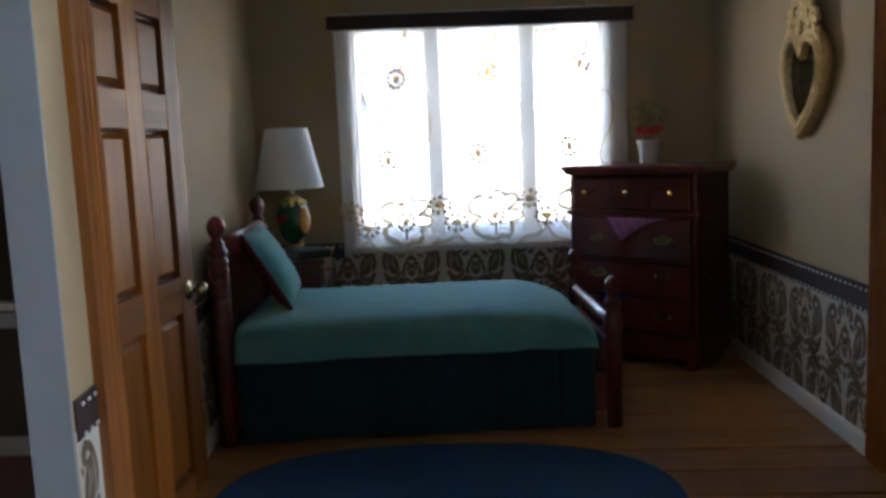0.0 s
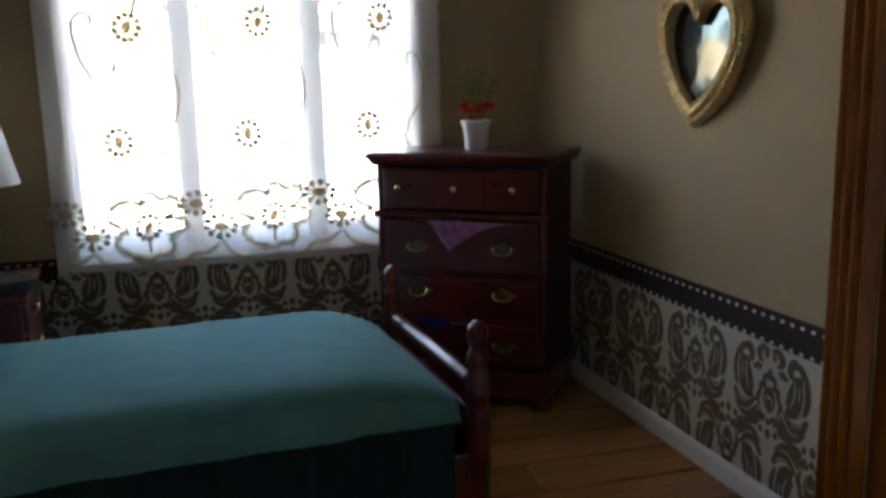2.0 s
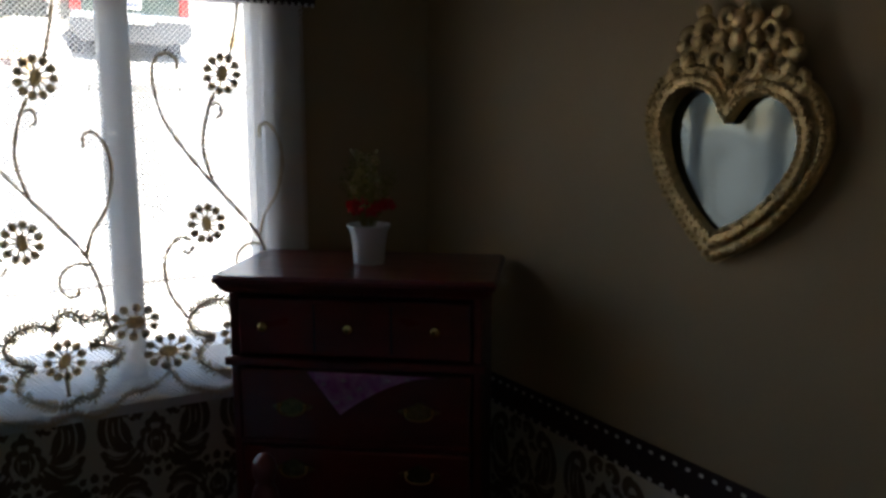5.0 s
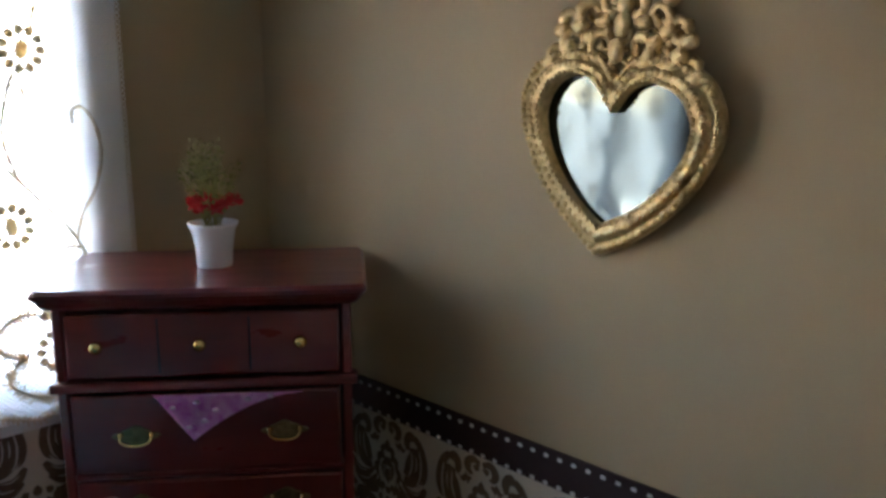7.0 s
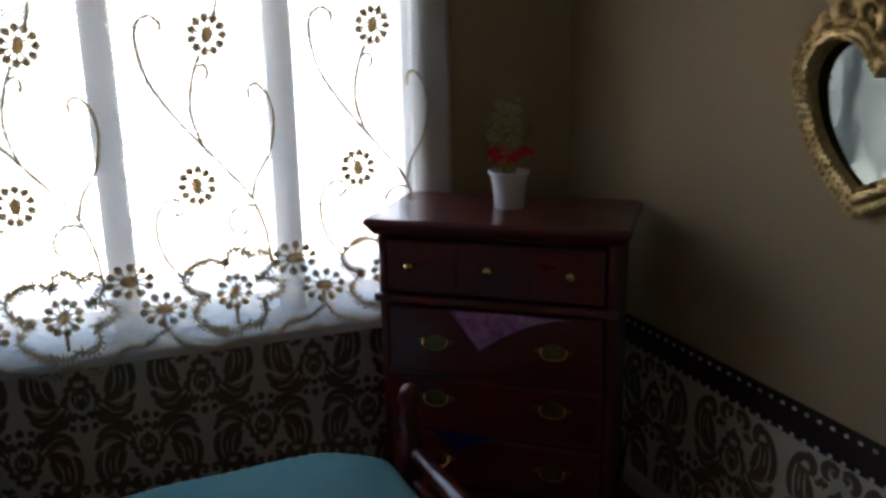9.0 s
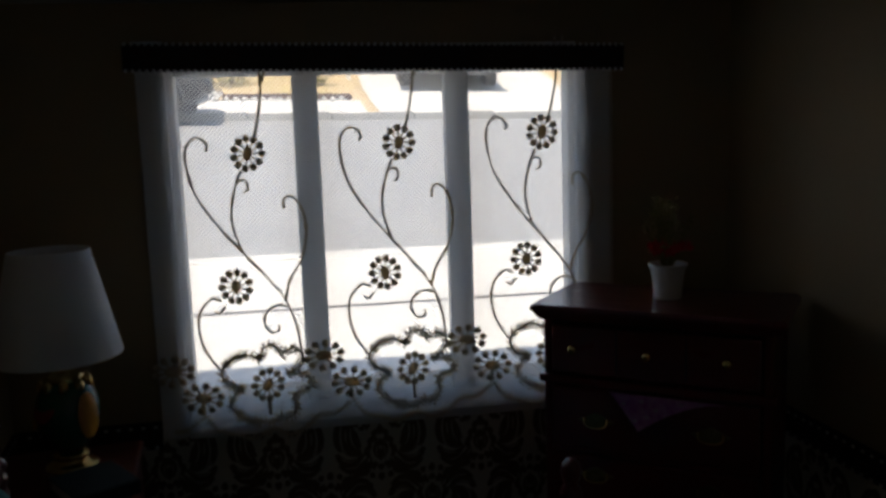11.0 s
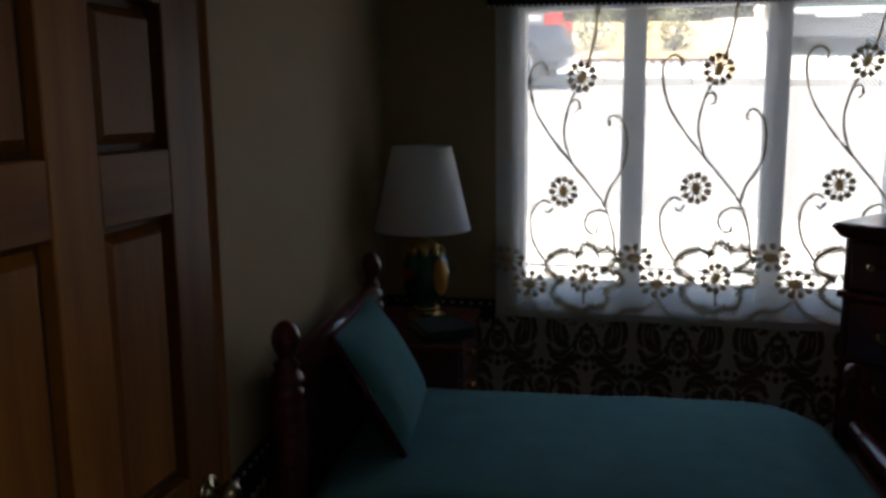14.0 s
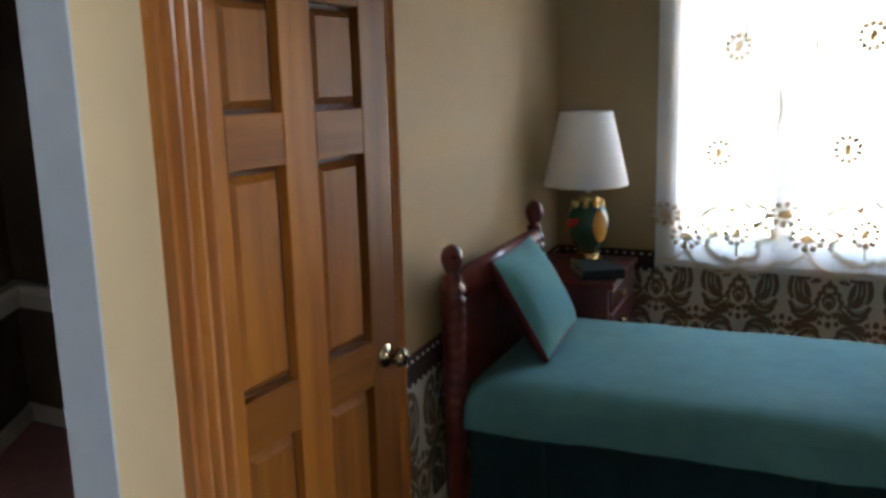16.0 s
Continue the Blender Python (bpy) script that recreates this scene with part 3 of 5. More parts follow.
# the neighbouring room of the dollhouse
adj = tagged(new("wall_neighbour"), "dark brown walls of the neighbouring dollhouse room", "wall", kind="structure")
part("back_panel", new_box(-0.372, -0.121, -0.198, -0.190, 0, ZC), M_BROWN, adj)
side = Matrix.Translation((-0.366, -0.1985, 0)) @ Matrix.Rotation(radians(-55), 4, "Z")
part("side_panel", new_box(0, 0.20, -0.008, 0, 0, ZC, m=side), M_BROWN, adj)
for n, z0, z1, t in (("neighbour_baseboard", 0, 0.0095, 0.003), ("neighbour_dado", 0.0640, 0.0772, 0.004)):
    b = tagged(new(n), "white painted moulding on the dark brown wall", "moulding", kind="structure")
    part("board", new_box(-0.366, -0.123, -0.198 - t, -0.1982, z0, z1, bevel=0.0006), M_WHITE, b)
    part("board", new_box(0.002, 0.20, 0.0002, t, z0, z1, bevel=0.0006, m=side), M_WHITE, b)
    if n == "neighbour_dado":
        part("cap", new_box(-0.366, -0.123, -0.2055, -0.1984, z1 - 0.0045, z1 + 0.0008, bevel=0.0010), M_WHITE, b)
        part("cap", new_box(0.004, 0.20, 0.0004, 0.0072, z1 - 0.0045, z1 + 0.0008, bevel=0.0010, m=side), M_WHITE, b)
carpet = link("carpet_neighbour", new_box(-0.47, -0.128, YF, -0.19, -0.012, 0.0), M_PINK)
tagged(carpet, "dusty pink carpet of the neighbouring room", "carpet", kind="structure")
c2 = link("ceiling_neighbour", new_box(-0.47, -0.1485, YF, -0.19, ZC + 0.0003, ZC + 0.010), M_CEIL)
tagged(c2, "plain ceiling of the neighbouring room", "ceiling", kind="structure")
c3 = link("wall_outer", new_box(-0.482, -0.470, YF, -0.19, -0.012, ZC + 0.01), M_BROWN)
tagged(c3, "outer side wall of the dollhouse", "wall", kind="structure")

# ---- outdoors and the added, unseen walls round the dollhouse ----
def ground_z(x, y):
    near = -0.305
    tilt = -0.021 * (max(-12, min(12, x)) - 0.5)
    if y < 3.32:
        return near
    if y < 13.8:
        f = (y - 3.32) / 10.48
        return near - 0.10 + (0.875 + tilt) * f
    top = 0.565 + tilt
    lawn = top + 0.15 * (min(y, 15.8) - 13.8) + 0.24 * max(0.0, min(y, 21.0) - 15.8) + 0.012 * max(0.0, y - 21.0)
    drive = top + 0.16 * (min(y, 17.5) - 13.8) + 0.288 * max(0.0, min(y, 21.0) - 17.5) + 0.012 * max(0.0, y - 21.0)
    w = max(0.0, min(1.0, (x - 1.10) / 0.2)) * max(0.0, min(1.0, (5.8 - x) / 0.2))
    return lawn + (drive - lawn) * w


def sheet(name, x0, x1, y0, y1, nx, ny, material, lift=0.0):
    bm = bmesh.new()
    g = [[bm.verts.new((x0 + (x1 - x0) * i / nx, y0 + (y1 - y0) * j / ny, ground_z(x0 + (x1 - x0) * i / nx, min(max(y0 + (y1 - y0) * j / ny, y0 + 1e-4), y1 - 1e-4)) + lift)) for i in range(nx + 1)] for j in range(ny + 1)]
    for j in range(ny):
        for i in range(nx):
            bm.faces.new((g[j][i], g[j][i + 1], g[j + 1][i + 1], g[j + 1][i]))
    return link(name, bm, material)


tagged(sheet("pavement", -40, 40, -9, 3.32, 8, 8, M_CONCRETE), "sunlit pale concrete drive and pavement with a joint", "pavement", kind="structure")
tagged(sheet("road", -40, 40, 3.32, 13.8, 40, 10, M_ASPHALT), "sunlit grey asphalt street", "road", kind="structure")
gx = [-400, -150, -60, -30, *[-16 + 0.8 * k for k in range(21)], 1.05, 1.1, 1.3, 3.5, 5.6, 5.8, 8, 12, 20, 40, 150, 400]
gy = [13.8, 14.8, *[15.8 + 0.4 * k for k in range(14)], 22, 26, 34, 60, 150, 400]
gx = sorted(set(gx))
bm = bmesh.new()
gv = [[bm.verts.new((x, y, ground_z(x, y + 1e-5))) for x in gx] for y in gy]
for ra, rb in zip(gv, gv[1:]):
    for i in range(len(gx) - 1):
        bm.faces.new((ra[i], ra[i + 1], rb[i + 1], rb[i]))
tagged(link("ground", bm, M_DRY), "dry tan front yard rising from the street", "ground", kind="structure")
tagged(sheet("pavement_across", -40, 1.1, 13.8, 15.72, 30, 4, M_CONCRETE, 0.014), "pale concrete pavement across the street", "pavement", kind="structure")
drive = sheet("driveway", 1.3, 5.6, 13.8, 21.0, 4, 72, M_CONCRETE, 0.014)
tagged(drive, "pale concrete driveway", "driveway", kind="structure")
bm = bmesh.new()
for i in range(60):
    xa, xb = -40 + i * 1.35, -40 + (i + 1) * 1.35 - 0.012
    za = ground_z((xa + xb) / 2, 13.81)
    box(bm, xa, xb, 13.62, 13.805, za - 0.16, za + 0.016, bevel=0.012)
tagged(link("kerb", bm, M_KERB), "grey concrete kerb across the street", "kerb", kind="structure")
k2 = link("kerb_near", new_box(-40, 40, 3.12, 3.325, -0.42, -0.299, bevel=0.02), M_CONCRETE)
tagged(k2, "pale concrete kerb on this side", "kerb", kind="structure")
j = link("pavement_joint", new_box(-40, 40, 2.10, 2.13, -0.32, -0.3035), M_GAP)
tagged(j, "dark weedy joint across the pavement", "joint", kind="structure")

# unseen shell added round the dollhouse; its openings set how much light enters
g = tagged(new("wall_garage"), "unseen plain plaster walls added around the dollhouse", "wall", kind="structure")
part("side_panel", new_box(-2.8, -2.7, -3.1, 0.3, -0.305, 2.1), M_SHELL, g)
# east side, opened to let daylight in next to the fill lamp
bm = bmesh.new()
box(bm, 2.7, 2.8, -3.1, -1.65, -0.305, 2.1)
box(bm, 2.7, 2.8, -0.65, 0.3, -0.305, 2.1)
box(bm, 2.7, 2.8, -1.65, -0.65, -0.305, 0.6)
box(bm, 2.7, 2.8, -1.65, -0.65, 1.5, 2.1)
part("side_panel", bm, M_SHELL, g, "unseen plaster wall with an opening added for side light")
part("rear_panel", new_box(-2.7, 2.7, -3.1, -3.0, -0.305, 2.1), M_SHELL, g)
tagged(link("ceiling_garage", new_box(-2.8, 2.8, -3.1, 0.3, 2.1, 2.2), M_SHELL), "unseen plain ceiling added above the dollhouse", "ceiling", kind="structure")
# unseen front wall, its gap sized to limit daylight on the window
bm = bmesh.new()
box(bm, -2.8, -0.60, 0.3, 0.4, -0.305, 2.2)
box(bm, 0.28, 2.8, 0.3, 0.4, -0.305, 2.2)
box(bm, -0.60, 0.28, 0.3, 0.4, 0.52, 2.2)
part("front_panel", bm, M_SHELL, g)
st = holder("stand", pose(0, 0, -0.305), "low brown wooden stand under the dollhouse", "stand")
part("top", new_box(-0.50, 0.25, -0.40, 0.05, 0.272, 0.2925, bevel=0.002), M_STAND, st)
for x in (-0.48, 0.21):
    for y in (-0.38, 0.01):
        part("leg", new_box(x, x + 0.025, y, y + 0.025, 0, 0.272, bevel=0.001), M_STAND, st)

# ---- bed ----
def bed():
    e = holder("bed", pose(-0.1, -0.2015, 0, 0, 0, 5.0), "mahogany single bed with turned posts, teal spread and dark skirt", "bed")
    L, W = 0.186, 0.1015
    head = [(0.0042, FZ), (0.0042, 0.046)]
    for k in range(10):
        z = 0.0470 + 0.0050 * k
        head += [(0.0041, z), (0.0046, z + 0.0010), (0.0048, z + 0.0025), (0.0046, z + 0.0040)]
    head += [(0.0036, 0.0968), (0.0051, 0.0985), (0.0044, 0.1005), (0.0030, 0.1022), (0.0038, 0.1038), (0.0022, 0.1056), (0.0033, 0.1076), (0.0042, 0.1100), (0.0043, 0.1122), (0.0034, 0.1148), (0.0016, 0.1164), (0.0005, 0.1168)]
    foot = [(0.0040, FZ), (0.0040, 0.046), (0.0034, 0.048), (0.0044, 0.0515), (0.0046, 0.056), (0.0036, 0.060), (0.0030, 0.0625), (0.0042, 0.0645), (0.0034, 0.0672), (0.0024, 0.0685), (0.0031, 0.0702), (0.0038, 0.0730), (0.0034, 0.0758), (0.0020, 0.0776), (0.0005, 0.0782)]
    for y in (0, W):
        part("post", lathe(bmesh.new(), [(r_, z_ * (1.008 if y else 0.984)) for r_, z_ in head], 20, (0, y, 0)), M_MAHOG, e, smooth=True)
        part("post", lathe(bmesh.new(), foot, 20, (L, y, 0)), M_MAHOG, e, smooth=True)
    part("headboard", new_box(-0.0016, 0.0016, 0.003, W - 0.003, 0.03, 0.094, bevel=0.0006), M_MAHOG, e)
    # top rail of the headboard: a broad rounded capping
    bm = bmesh.new()
    out = [(0.0002 + 0.0044 * math.cos(a), 0.0984 + 0.0059 * math.sin(a)) for a in (2 * math.pi * k / 18 for k in range(18))]
    prism(bm, out, 0.0035, W - 0.0035)
    part("head_rail", bm, M_MAHOG, e, smooth=True)
    # turned spindle between the foot posts
    prof = [(0.0012, 0.003), (0.0022, 0.0050), (0.0030, 0.0075), (0.0031, 0.0088), (0.0020, 0.0102), (0.0029, 0.0114), (0.0020, 0.0126), (0.0029, 0.0138), (0.0020, 0.0150), (0.0027, 0.0166), (0.0031, 0.0240), (0.0033, 0.0380), (0.0034, W / 2)]
    prof = prof + [(r, W - z) for r, z in reversed(prof[:-1])]
    turn = Matrix.Translation((L, 0, 0.0550)) @ Matrix.Rotation(radians(-90), 4, "X")
    part("foot_rail", lathe(bmesh.new(), prof, 16, m=turn), M_MAHOG, e, smooth=True)
    part("footboard", new_box(L - 0.0013, L + 0.0013, 0.003, W - 0.003, 0.012, 0.045, bevel=0.0005), M_MAHOG, e)
    for y in (0.0015, W - 0.0015):
        part("side_rail", new_box(0.003, L - 0.003, y - 0.0013, y + 0.0013, 0.012, 0.03, bevel=0.0005), M_MAHOG, e)
    # spread: rounded slab over the mattress with hanging sides
    nx = 44
    x0, x1, y0, y1 = 0.0052, L - 0.0085, -0.0042, W + 0.0060
    bm = bmesh.new()
    hang, top, r = 0.0445, 0.0632, 0.0095
    steps = [(y0, hang), (y0 - 0.0004, hang + 0.004), (y0, top - r - 0.002)]
    for k in range(1, 7):
        a = math.pi / 2 * k / 7
        steps.append((y0 + 1.25 * r * (1 - math.cos(a)), top - r + r * math.sin(a) - 0.0006))
    cross = steps + [(y0 + 1.25 * r + (W * 0.9) * f - 0.001, top) for f in (0.03, 0.2, 0.4, 0.6, 0.75)]
    cross = cross + [(y0 + y1 - y, z) for y, z in reversed(steps)]
    grid = []
    for i in range(nx + 1):
        f = i / nx
        x = x0 + (x1 - x0) * f
        endf = min(f, 1 - f) * nx
        drop = (0.0105 if f > 0.5 else 0.003) * max(0.0, 1 - endf / (8 if f > 0.5 else 5)) ** 2
        ring = []
        for k, (y, z) in enumerate(cross):
            zz = z - drop * max(0.0, (z - hang) / (top - hang))
            wv = 0.0004 * noise.noise(Vector((x * 60, y * 60, 3))) + 0.0007 * noise.noise(Vector((x * 18, y * 18, 9)))
            ring.append(bm.verts.new((x, y + (wv if z < top - 0.006 else 0), zz + wv * (1 if z > hang + 0.002 else 0.5) + (0.0016 * noise.noise(Vector((x * 45, y * 2, 21))) if z < hang + 0.005 else 0))))
        grid.append(ring)
    for a, b in zip(grid, grid[1:]):
        for k in range(len(cross) - 1):
            bm.faces.new((a[k], a[k + 1], b[k + 1], b[k]))
    for ring, sgn in ((grid[0], -1), (grid[-1], 1)):
        low = [bm.verts.new((v.co.x + sgn * 0.0006, min(max(v.co.y, y0 + 0.001), y1 - 0.001), min(v.co.z - 0.002, hang + 0.001))) for v in ring]
        for k in range(len(ring) - 1):
            bm.faces.new((ring[k], ring[k + 1], low[k + 1], low[k]))
    part("bedspread", bm, M_TEAL, e, "plain teal cotton bedspread", smooth=True)
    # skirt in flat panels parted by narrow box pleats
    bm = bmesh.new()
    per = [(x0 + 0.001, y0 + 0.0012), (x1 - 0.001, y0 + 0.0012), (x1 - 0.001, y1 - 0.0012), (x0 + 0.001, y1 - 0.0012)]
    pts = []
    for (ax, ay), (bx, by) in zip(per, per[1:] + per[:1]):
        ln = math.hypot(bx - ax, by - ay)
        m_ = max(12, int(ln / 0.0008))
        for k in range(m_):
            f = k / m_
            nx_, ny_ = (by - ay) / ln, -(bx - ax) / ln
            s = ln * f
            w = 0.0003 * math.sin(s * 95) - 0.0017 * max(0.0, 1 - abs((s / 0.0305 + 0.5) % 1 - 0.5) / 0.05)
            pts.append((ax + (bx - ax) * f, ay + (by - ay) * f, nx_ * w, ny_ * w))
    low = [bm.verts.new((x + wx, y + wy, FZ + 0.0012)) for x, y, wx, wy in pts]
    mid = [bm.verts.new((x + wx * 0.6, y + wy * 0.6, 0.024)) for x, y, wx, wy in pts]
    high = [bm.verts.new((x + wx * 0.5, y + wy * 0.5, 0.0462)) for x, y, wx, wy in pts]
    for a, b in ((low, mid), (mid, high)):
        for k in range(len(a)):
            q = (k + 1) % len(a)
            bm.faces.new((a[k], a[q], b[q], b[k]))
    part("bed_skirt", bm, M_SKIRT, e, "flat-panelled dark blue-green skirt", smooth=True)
    part("mattress", new_box(x0 + 0.003, x1 - 0.022, y0 + 0.005, y1 - 0.005, 0.028, 0.058, bevel=0.004, seg=2), M_MATTRESS, e)
    # tube of piping along the hanging edge
    bm = bmesh.new()
    tube(bm, [Vector((x0 + (x1 - x0) * k / 44, y0 + 0.0002, hang + 0.0016 * noise.noise(Vector(((x0 + (x1 - x0) * k / 44) * 45, y0 * 2, 21))))) for k in range(45)], 0.0005, 6)
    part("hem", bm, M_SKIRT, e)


bed()


def cushion(bm, w, h, t, n=16):
    """A stuffed knife-edged pillow: x wide, z high, y thick."""
    rows = {}
    for side in (0, 1):
        for j in range(n + 1):
            for i in range(n + 1):
                u, v = i / n * 2 - 1, j / n * 2 - 1
                puff = max(0.0, (1 - abs(u) ** 3) * (1 - abs(v) ** 3))
                y = (t / 2) * (0.16 + 0.84 * puff ** 0.55) + 0.0003 * noise.noise(Vector((u * 3, v * 3, side)))
                pinch = 1 - 0.035 * (1 - u * u) * abs(v) ** 6
                rows[side, i, j] = bm.verts.new((u * w / 2 * (1 - 0.03 * (1 - v * v) * abs(u) ** 6), -y if side == 0 else y, (v * pinch + 1) * h / 2))
    for side in (0, 1):
        for j in range(n):
            for i in range(n):
                bm.faces.new((rows[side, i, j], rows[side, i + 1, j], rows[side, i + 1, j + 1], rows[side, i, j + 1]))
    rim = [(i, 0) for i in range(n)] + [(n, j) for j in range(n)] + [(n - i, n) for i in range(n)] + [(0, n - j) for j in range(n)]
    for (a, b), (c, d) in zip(rim, rim[1:] + rim[:1]):
        bm.faces.new((rows[0, a, b], rows[0, c, d], rows[1, c, d], rows[1, a, b]))
    return bm, [(rows[0, a, b].co + rows[1, a, b].co) / 2 for a, b in rim + rim[:1]]


def pillow():
    w, h, t = 0.060, 0.0445, 0.0150
    e = holder("pillow", Matrix.Translation((-0.0790, -0.1425, 0.0642)) @ Matrix.Rotation(radians(99), 4, "Z") @ Matrix.Rotation(radians(-30), 4, "X"), "stuffed teal pillow with crimson piping leaning on the headboard", "pillow")
    bm, rim = cushion(bmesh.new(), w, h, t)
    back = bmesh.new()
    cushion(back, w, h, t)
    for mesh, keep in ((bm, -1), (back, 1)):
        gone = [f for f in mesh.faces if f.calc_center_median().y * keep < 0.0002]
        bmesh.ops.delete(mesh, geom=gone, context="FACES")
    part("front_cover", bm, M_TEAL, e, "plain teal cotton face", smooth=True)
    part("back_cover", back, M_PIPING, e, "dark crimson back", smooth=True)
    part("piping", tube(bmesh.new(), [Vector(q) for q in rim], 0.0010, 6), M_PIPING, e, "crimson corded piping", smooth=True)


pillow()


# ---- chest of drawers ----
CHEST = Matrix.Translation((0.11205, -0.0714, 0)) @ Matrix.Rotation(radians(-37.2), 4, "Z") @ Matrix.Translation((-0.0424, 0, 0))
# x along the front, -y towards the room


def bail(e, x, z):
    """Pierced back plate with a hanging bail."""
    bm = bmesh.new()
    out = []
    for k in range(28):
        a = 2 * math.pi * k / 28
        r = 1 + 0.16 * math.cos(4 * a) + 0.06 * math.cos(8 * a)
        out.append((x + 0.0058 * r * math.cos(a), z + 0.0026 * r * math.sin(a)))
    prism(bm, out, -0.0007, -0.0001)
    plate = part("back_plate", bm, M_OLDBRASS, e, "antique brass back plate")
    bm = bmesh.new()
    pts = curve_points([(x - 0.0044, -0.0012, z + 0.0006), (x - 0.0042, -0.0022, z - 0.0010), (x - 0.002, -0.0026, z - 0.0021), (x + 0.002, -0.0026, z - 0.0021), (x + 0.0042, -0.0022, z - 0.0010), (x + 0.0044, -0.0012, z + 0.0006)], 4)
    tube(bm, pts, 0.00045, 6)
    for s in (-1, 1):
        ball(bm, (x + s * 0.0044, -0.0011, z + 0.0006), 0.0009, 8, 6)
    part("bail_handle", bm, M_BRASS, plate, "brass bail handle", smooth=True)


def chest():
    W, D = 0.0848, 0.0480
    e = holder("chest_of_drawers", CHEST, "dark mahogany chest of drawers with brass handles set across the corner", "chest of drawers")
    # top with a moulded edge
    bm = bmesh.new()
    lay = [(0.0018, 0.1205), (0.0028, 0.1216), (0.0034, 0.1228), (0.0046, 0.1242), (0.0047, 0.1254), (0.0036, 0.1266)]
    rings = []
    for o, z in lay:
        c = []
        for cx, cy, a0 in ((-o, -o, 180), (W + o, -o, 270), (W + o, D + o * 0.3, 0), (-o, D + o * 0.3, 90)):
            sx, sy = (1 if cx < W / 2 else -1), (1 if cy < D / 2 else -1)
            for k in range(4):
                a = radians(a0 + 30 * k)
                rr = 0.0022
                c.append(bm.verts.new((cx + sx * rr + rr * math.cos(a), cy + sy * rr + rr * math.sin(a), z)))
        rings.append(c)
    for a, b in zip(rings, rings[1:]):
        for k in range(len(a)):
            q = (k + 1) % len(a)
            bm.faces.new((a[k], a[q], b[q], b[k]))
    bm.faces.new(rings[0][::-1])
    bm.faces.new(rings[-1])
    part("top", bm, M_MAHOG, e)
    DB = 0.0460
    for x0, x1 in ((0.0, 0.0030), (W - 0.0030, W)):
        part("side_panel", new_box(x0, x1, 0.0, DB, 0.012, 0.1205, bevel=0.0005), M_MAHOG, e)
    part("back_panel", new_box(0.003, W - 0.003, DB - 0.0025, DB - 0.0005, 0.012, 0.1205), M_MAHOG, e)
    part("carcass", new_box(0.003, W - 0.003, 0.0045, DB - 0.0026, 0.0125, 0.1203), M_MATTRESS, e)
    part("waist_moulding", new_box(-0.0016, W + 0.0016, -0.0022, 0.004, 0.0954, 0.0986, bevel=0.0009, seg=2), M_MAHOG, e)
    part("base_moulding", new_box(-0.0020, W + 0.0020, -0.0026, DB, 0.0195, 0.0240, bevel=0.0010, seg=2), M_MAHOG, e)
    part("plinth", new_box(-0.0008, W + 0.0008, -0.0012, DB, 0.0105, 0.0196, bevel=0.0005), M_MAHOG, e)
    for x in (0.005, W - 0.005):
        for y in (0.003, DB - 0.005):
            part("foot", lathe(bmesh.new(), [(0.0030, FZ), (0.0042, 0.0054), (0.0046, 0.0070), (0.0038, 0.0090), (0.0030, 0.0106)], 14, (x, y, 0)), M_MAHOG, e, smooth=True)
    for z0, z1, upper in ((0.0995, 0.1188, True), (0.0700, 0.0945, False), (0.0474, 0.0672, False), (0.0255, 0.0446, False)):
        bm = new_box(0.0036, W - 0.0036, -0.0014, 0.0044, z0, z1, bevel=0.0008, seg=2)
        d = part("drawer_front", bm, M_MAHOG, e)
        if upper:
            for x in (0.0030 + 0.0265, W - 0.0030 - 0.0265):
                part("groove", new_box(x - 0.0003, x + 0.0003, -0.00155, -0.0013, z0 + 0.0015, z1 - 0.0015), M_MATTRESS, d)
            for x in (0.0128, 0.0414, 0.0700):
                turn = Matrix.Translation((x, -0.0013, 0.1098)) @ Matrix.Rotation(radians(90), 4, "X")
                part("knob", lathe(bmesh.new(), [(0.0012, 0), (0.0009, 0.0008), (0.0016, 0.0016), (0.0020, 0.0024), (0.0015, 0.0034), (0.0004, 0.0038)], 14, m=turn), M_BRASS, d, "round brass knob", smooth=True)
        else:
            zc = {0.0700: 0.0820, 0.0474: 0.0602, 0.0255: 0.0358}[z0]
            for x in (0.0216, 0.0645):
                m0 = len(d.children)
                bail(d, x, zc)
                for ch in d.children[m0:]:
                    ch.location = (0, -0.0014, 0)
    for z in (0.0688, 0.0461):
        part("drawer_rail", new_box(0.003, W - 0.003, -0.0008, 0.0044, z - 0.0011, z + 0.0011, bevel=0.0005), M_MAHOG, e)


chest()


def hanging_cloth(name, pts_top, tip, material, label, n=12):
    """A cloth corner pulled out over a drawer: a triangle that bows and folds a little."""
    e = holder(name, CHEST, label, "cloth")
    bm = bmesh.new()
    a, b = Vector(pts_top[0]), Vector(pts_top[1])
    tip = Vector(tip)
    rows = []
    for j in range(n + 1):
        f = j / n
        l = a.lerp(tip, f)
        r = Vector((b.x + (tip.x - b.x) * f ** 0.66, b.y, b.z + (tip.z - b.z) * f ** 1.2))
        row = []
        for i in range(n + 1):
            g_ = i / n
            p = l.lerp(r, g_)
            p.z += 0.0011 * math.sin(g_ * math.pi) * f
            p.y -= 0.0012 * math.sin(g_ * math.pi * 2.5 + 0.6) * (0.3 + f) * (1 - f * 0.5) * 0.5 + 0.0009
            row.append(bm.verts.new(p))
        rows.append(row)
    for p, q in zip(rows, rows[1:]):
        for i in range(n):
            bm.faces.new((p[i], p[i + 1], q[i + 1], q[i]))
    bmesh.ops.solidify(bm, geom=list(bm.faces), thickness=0.0003)
    part("cloth", bm, material, e, smooth=True)
    return e


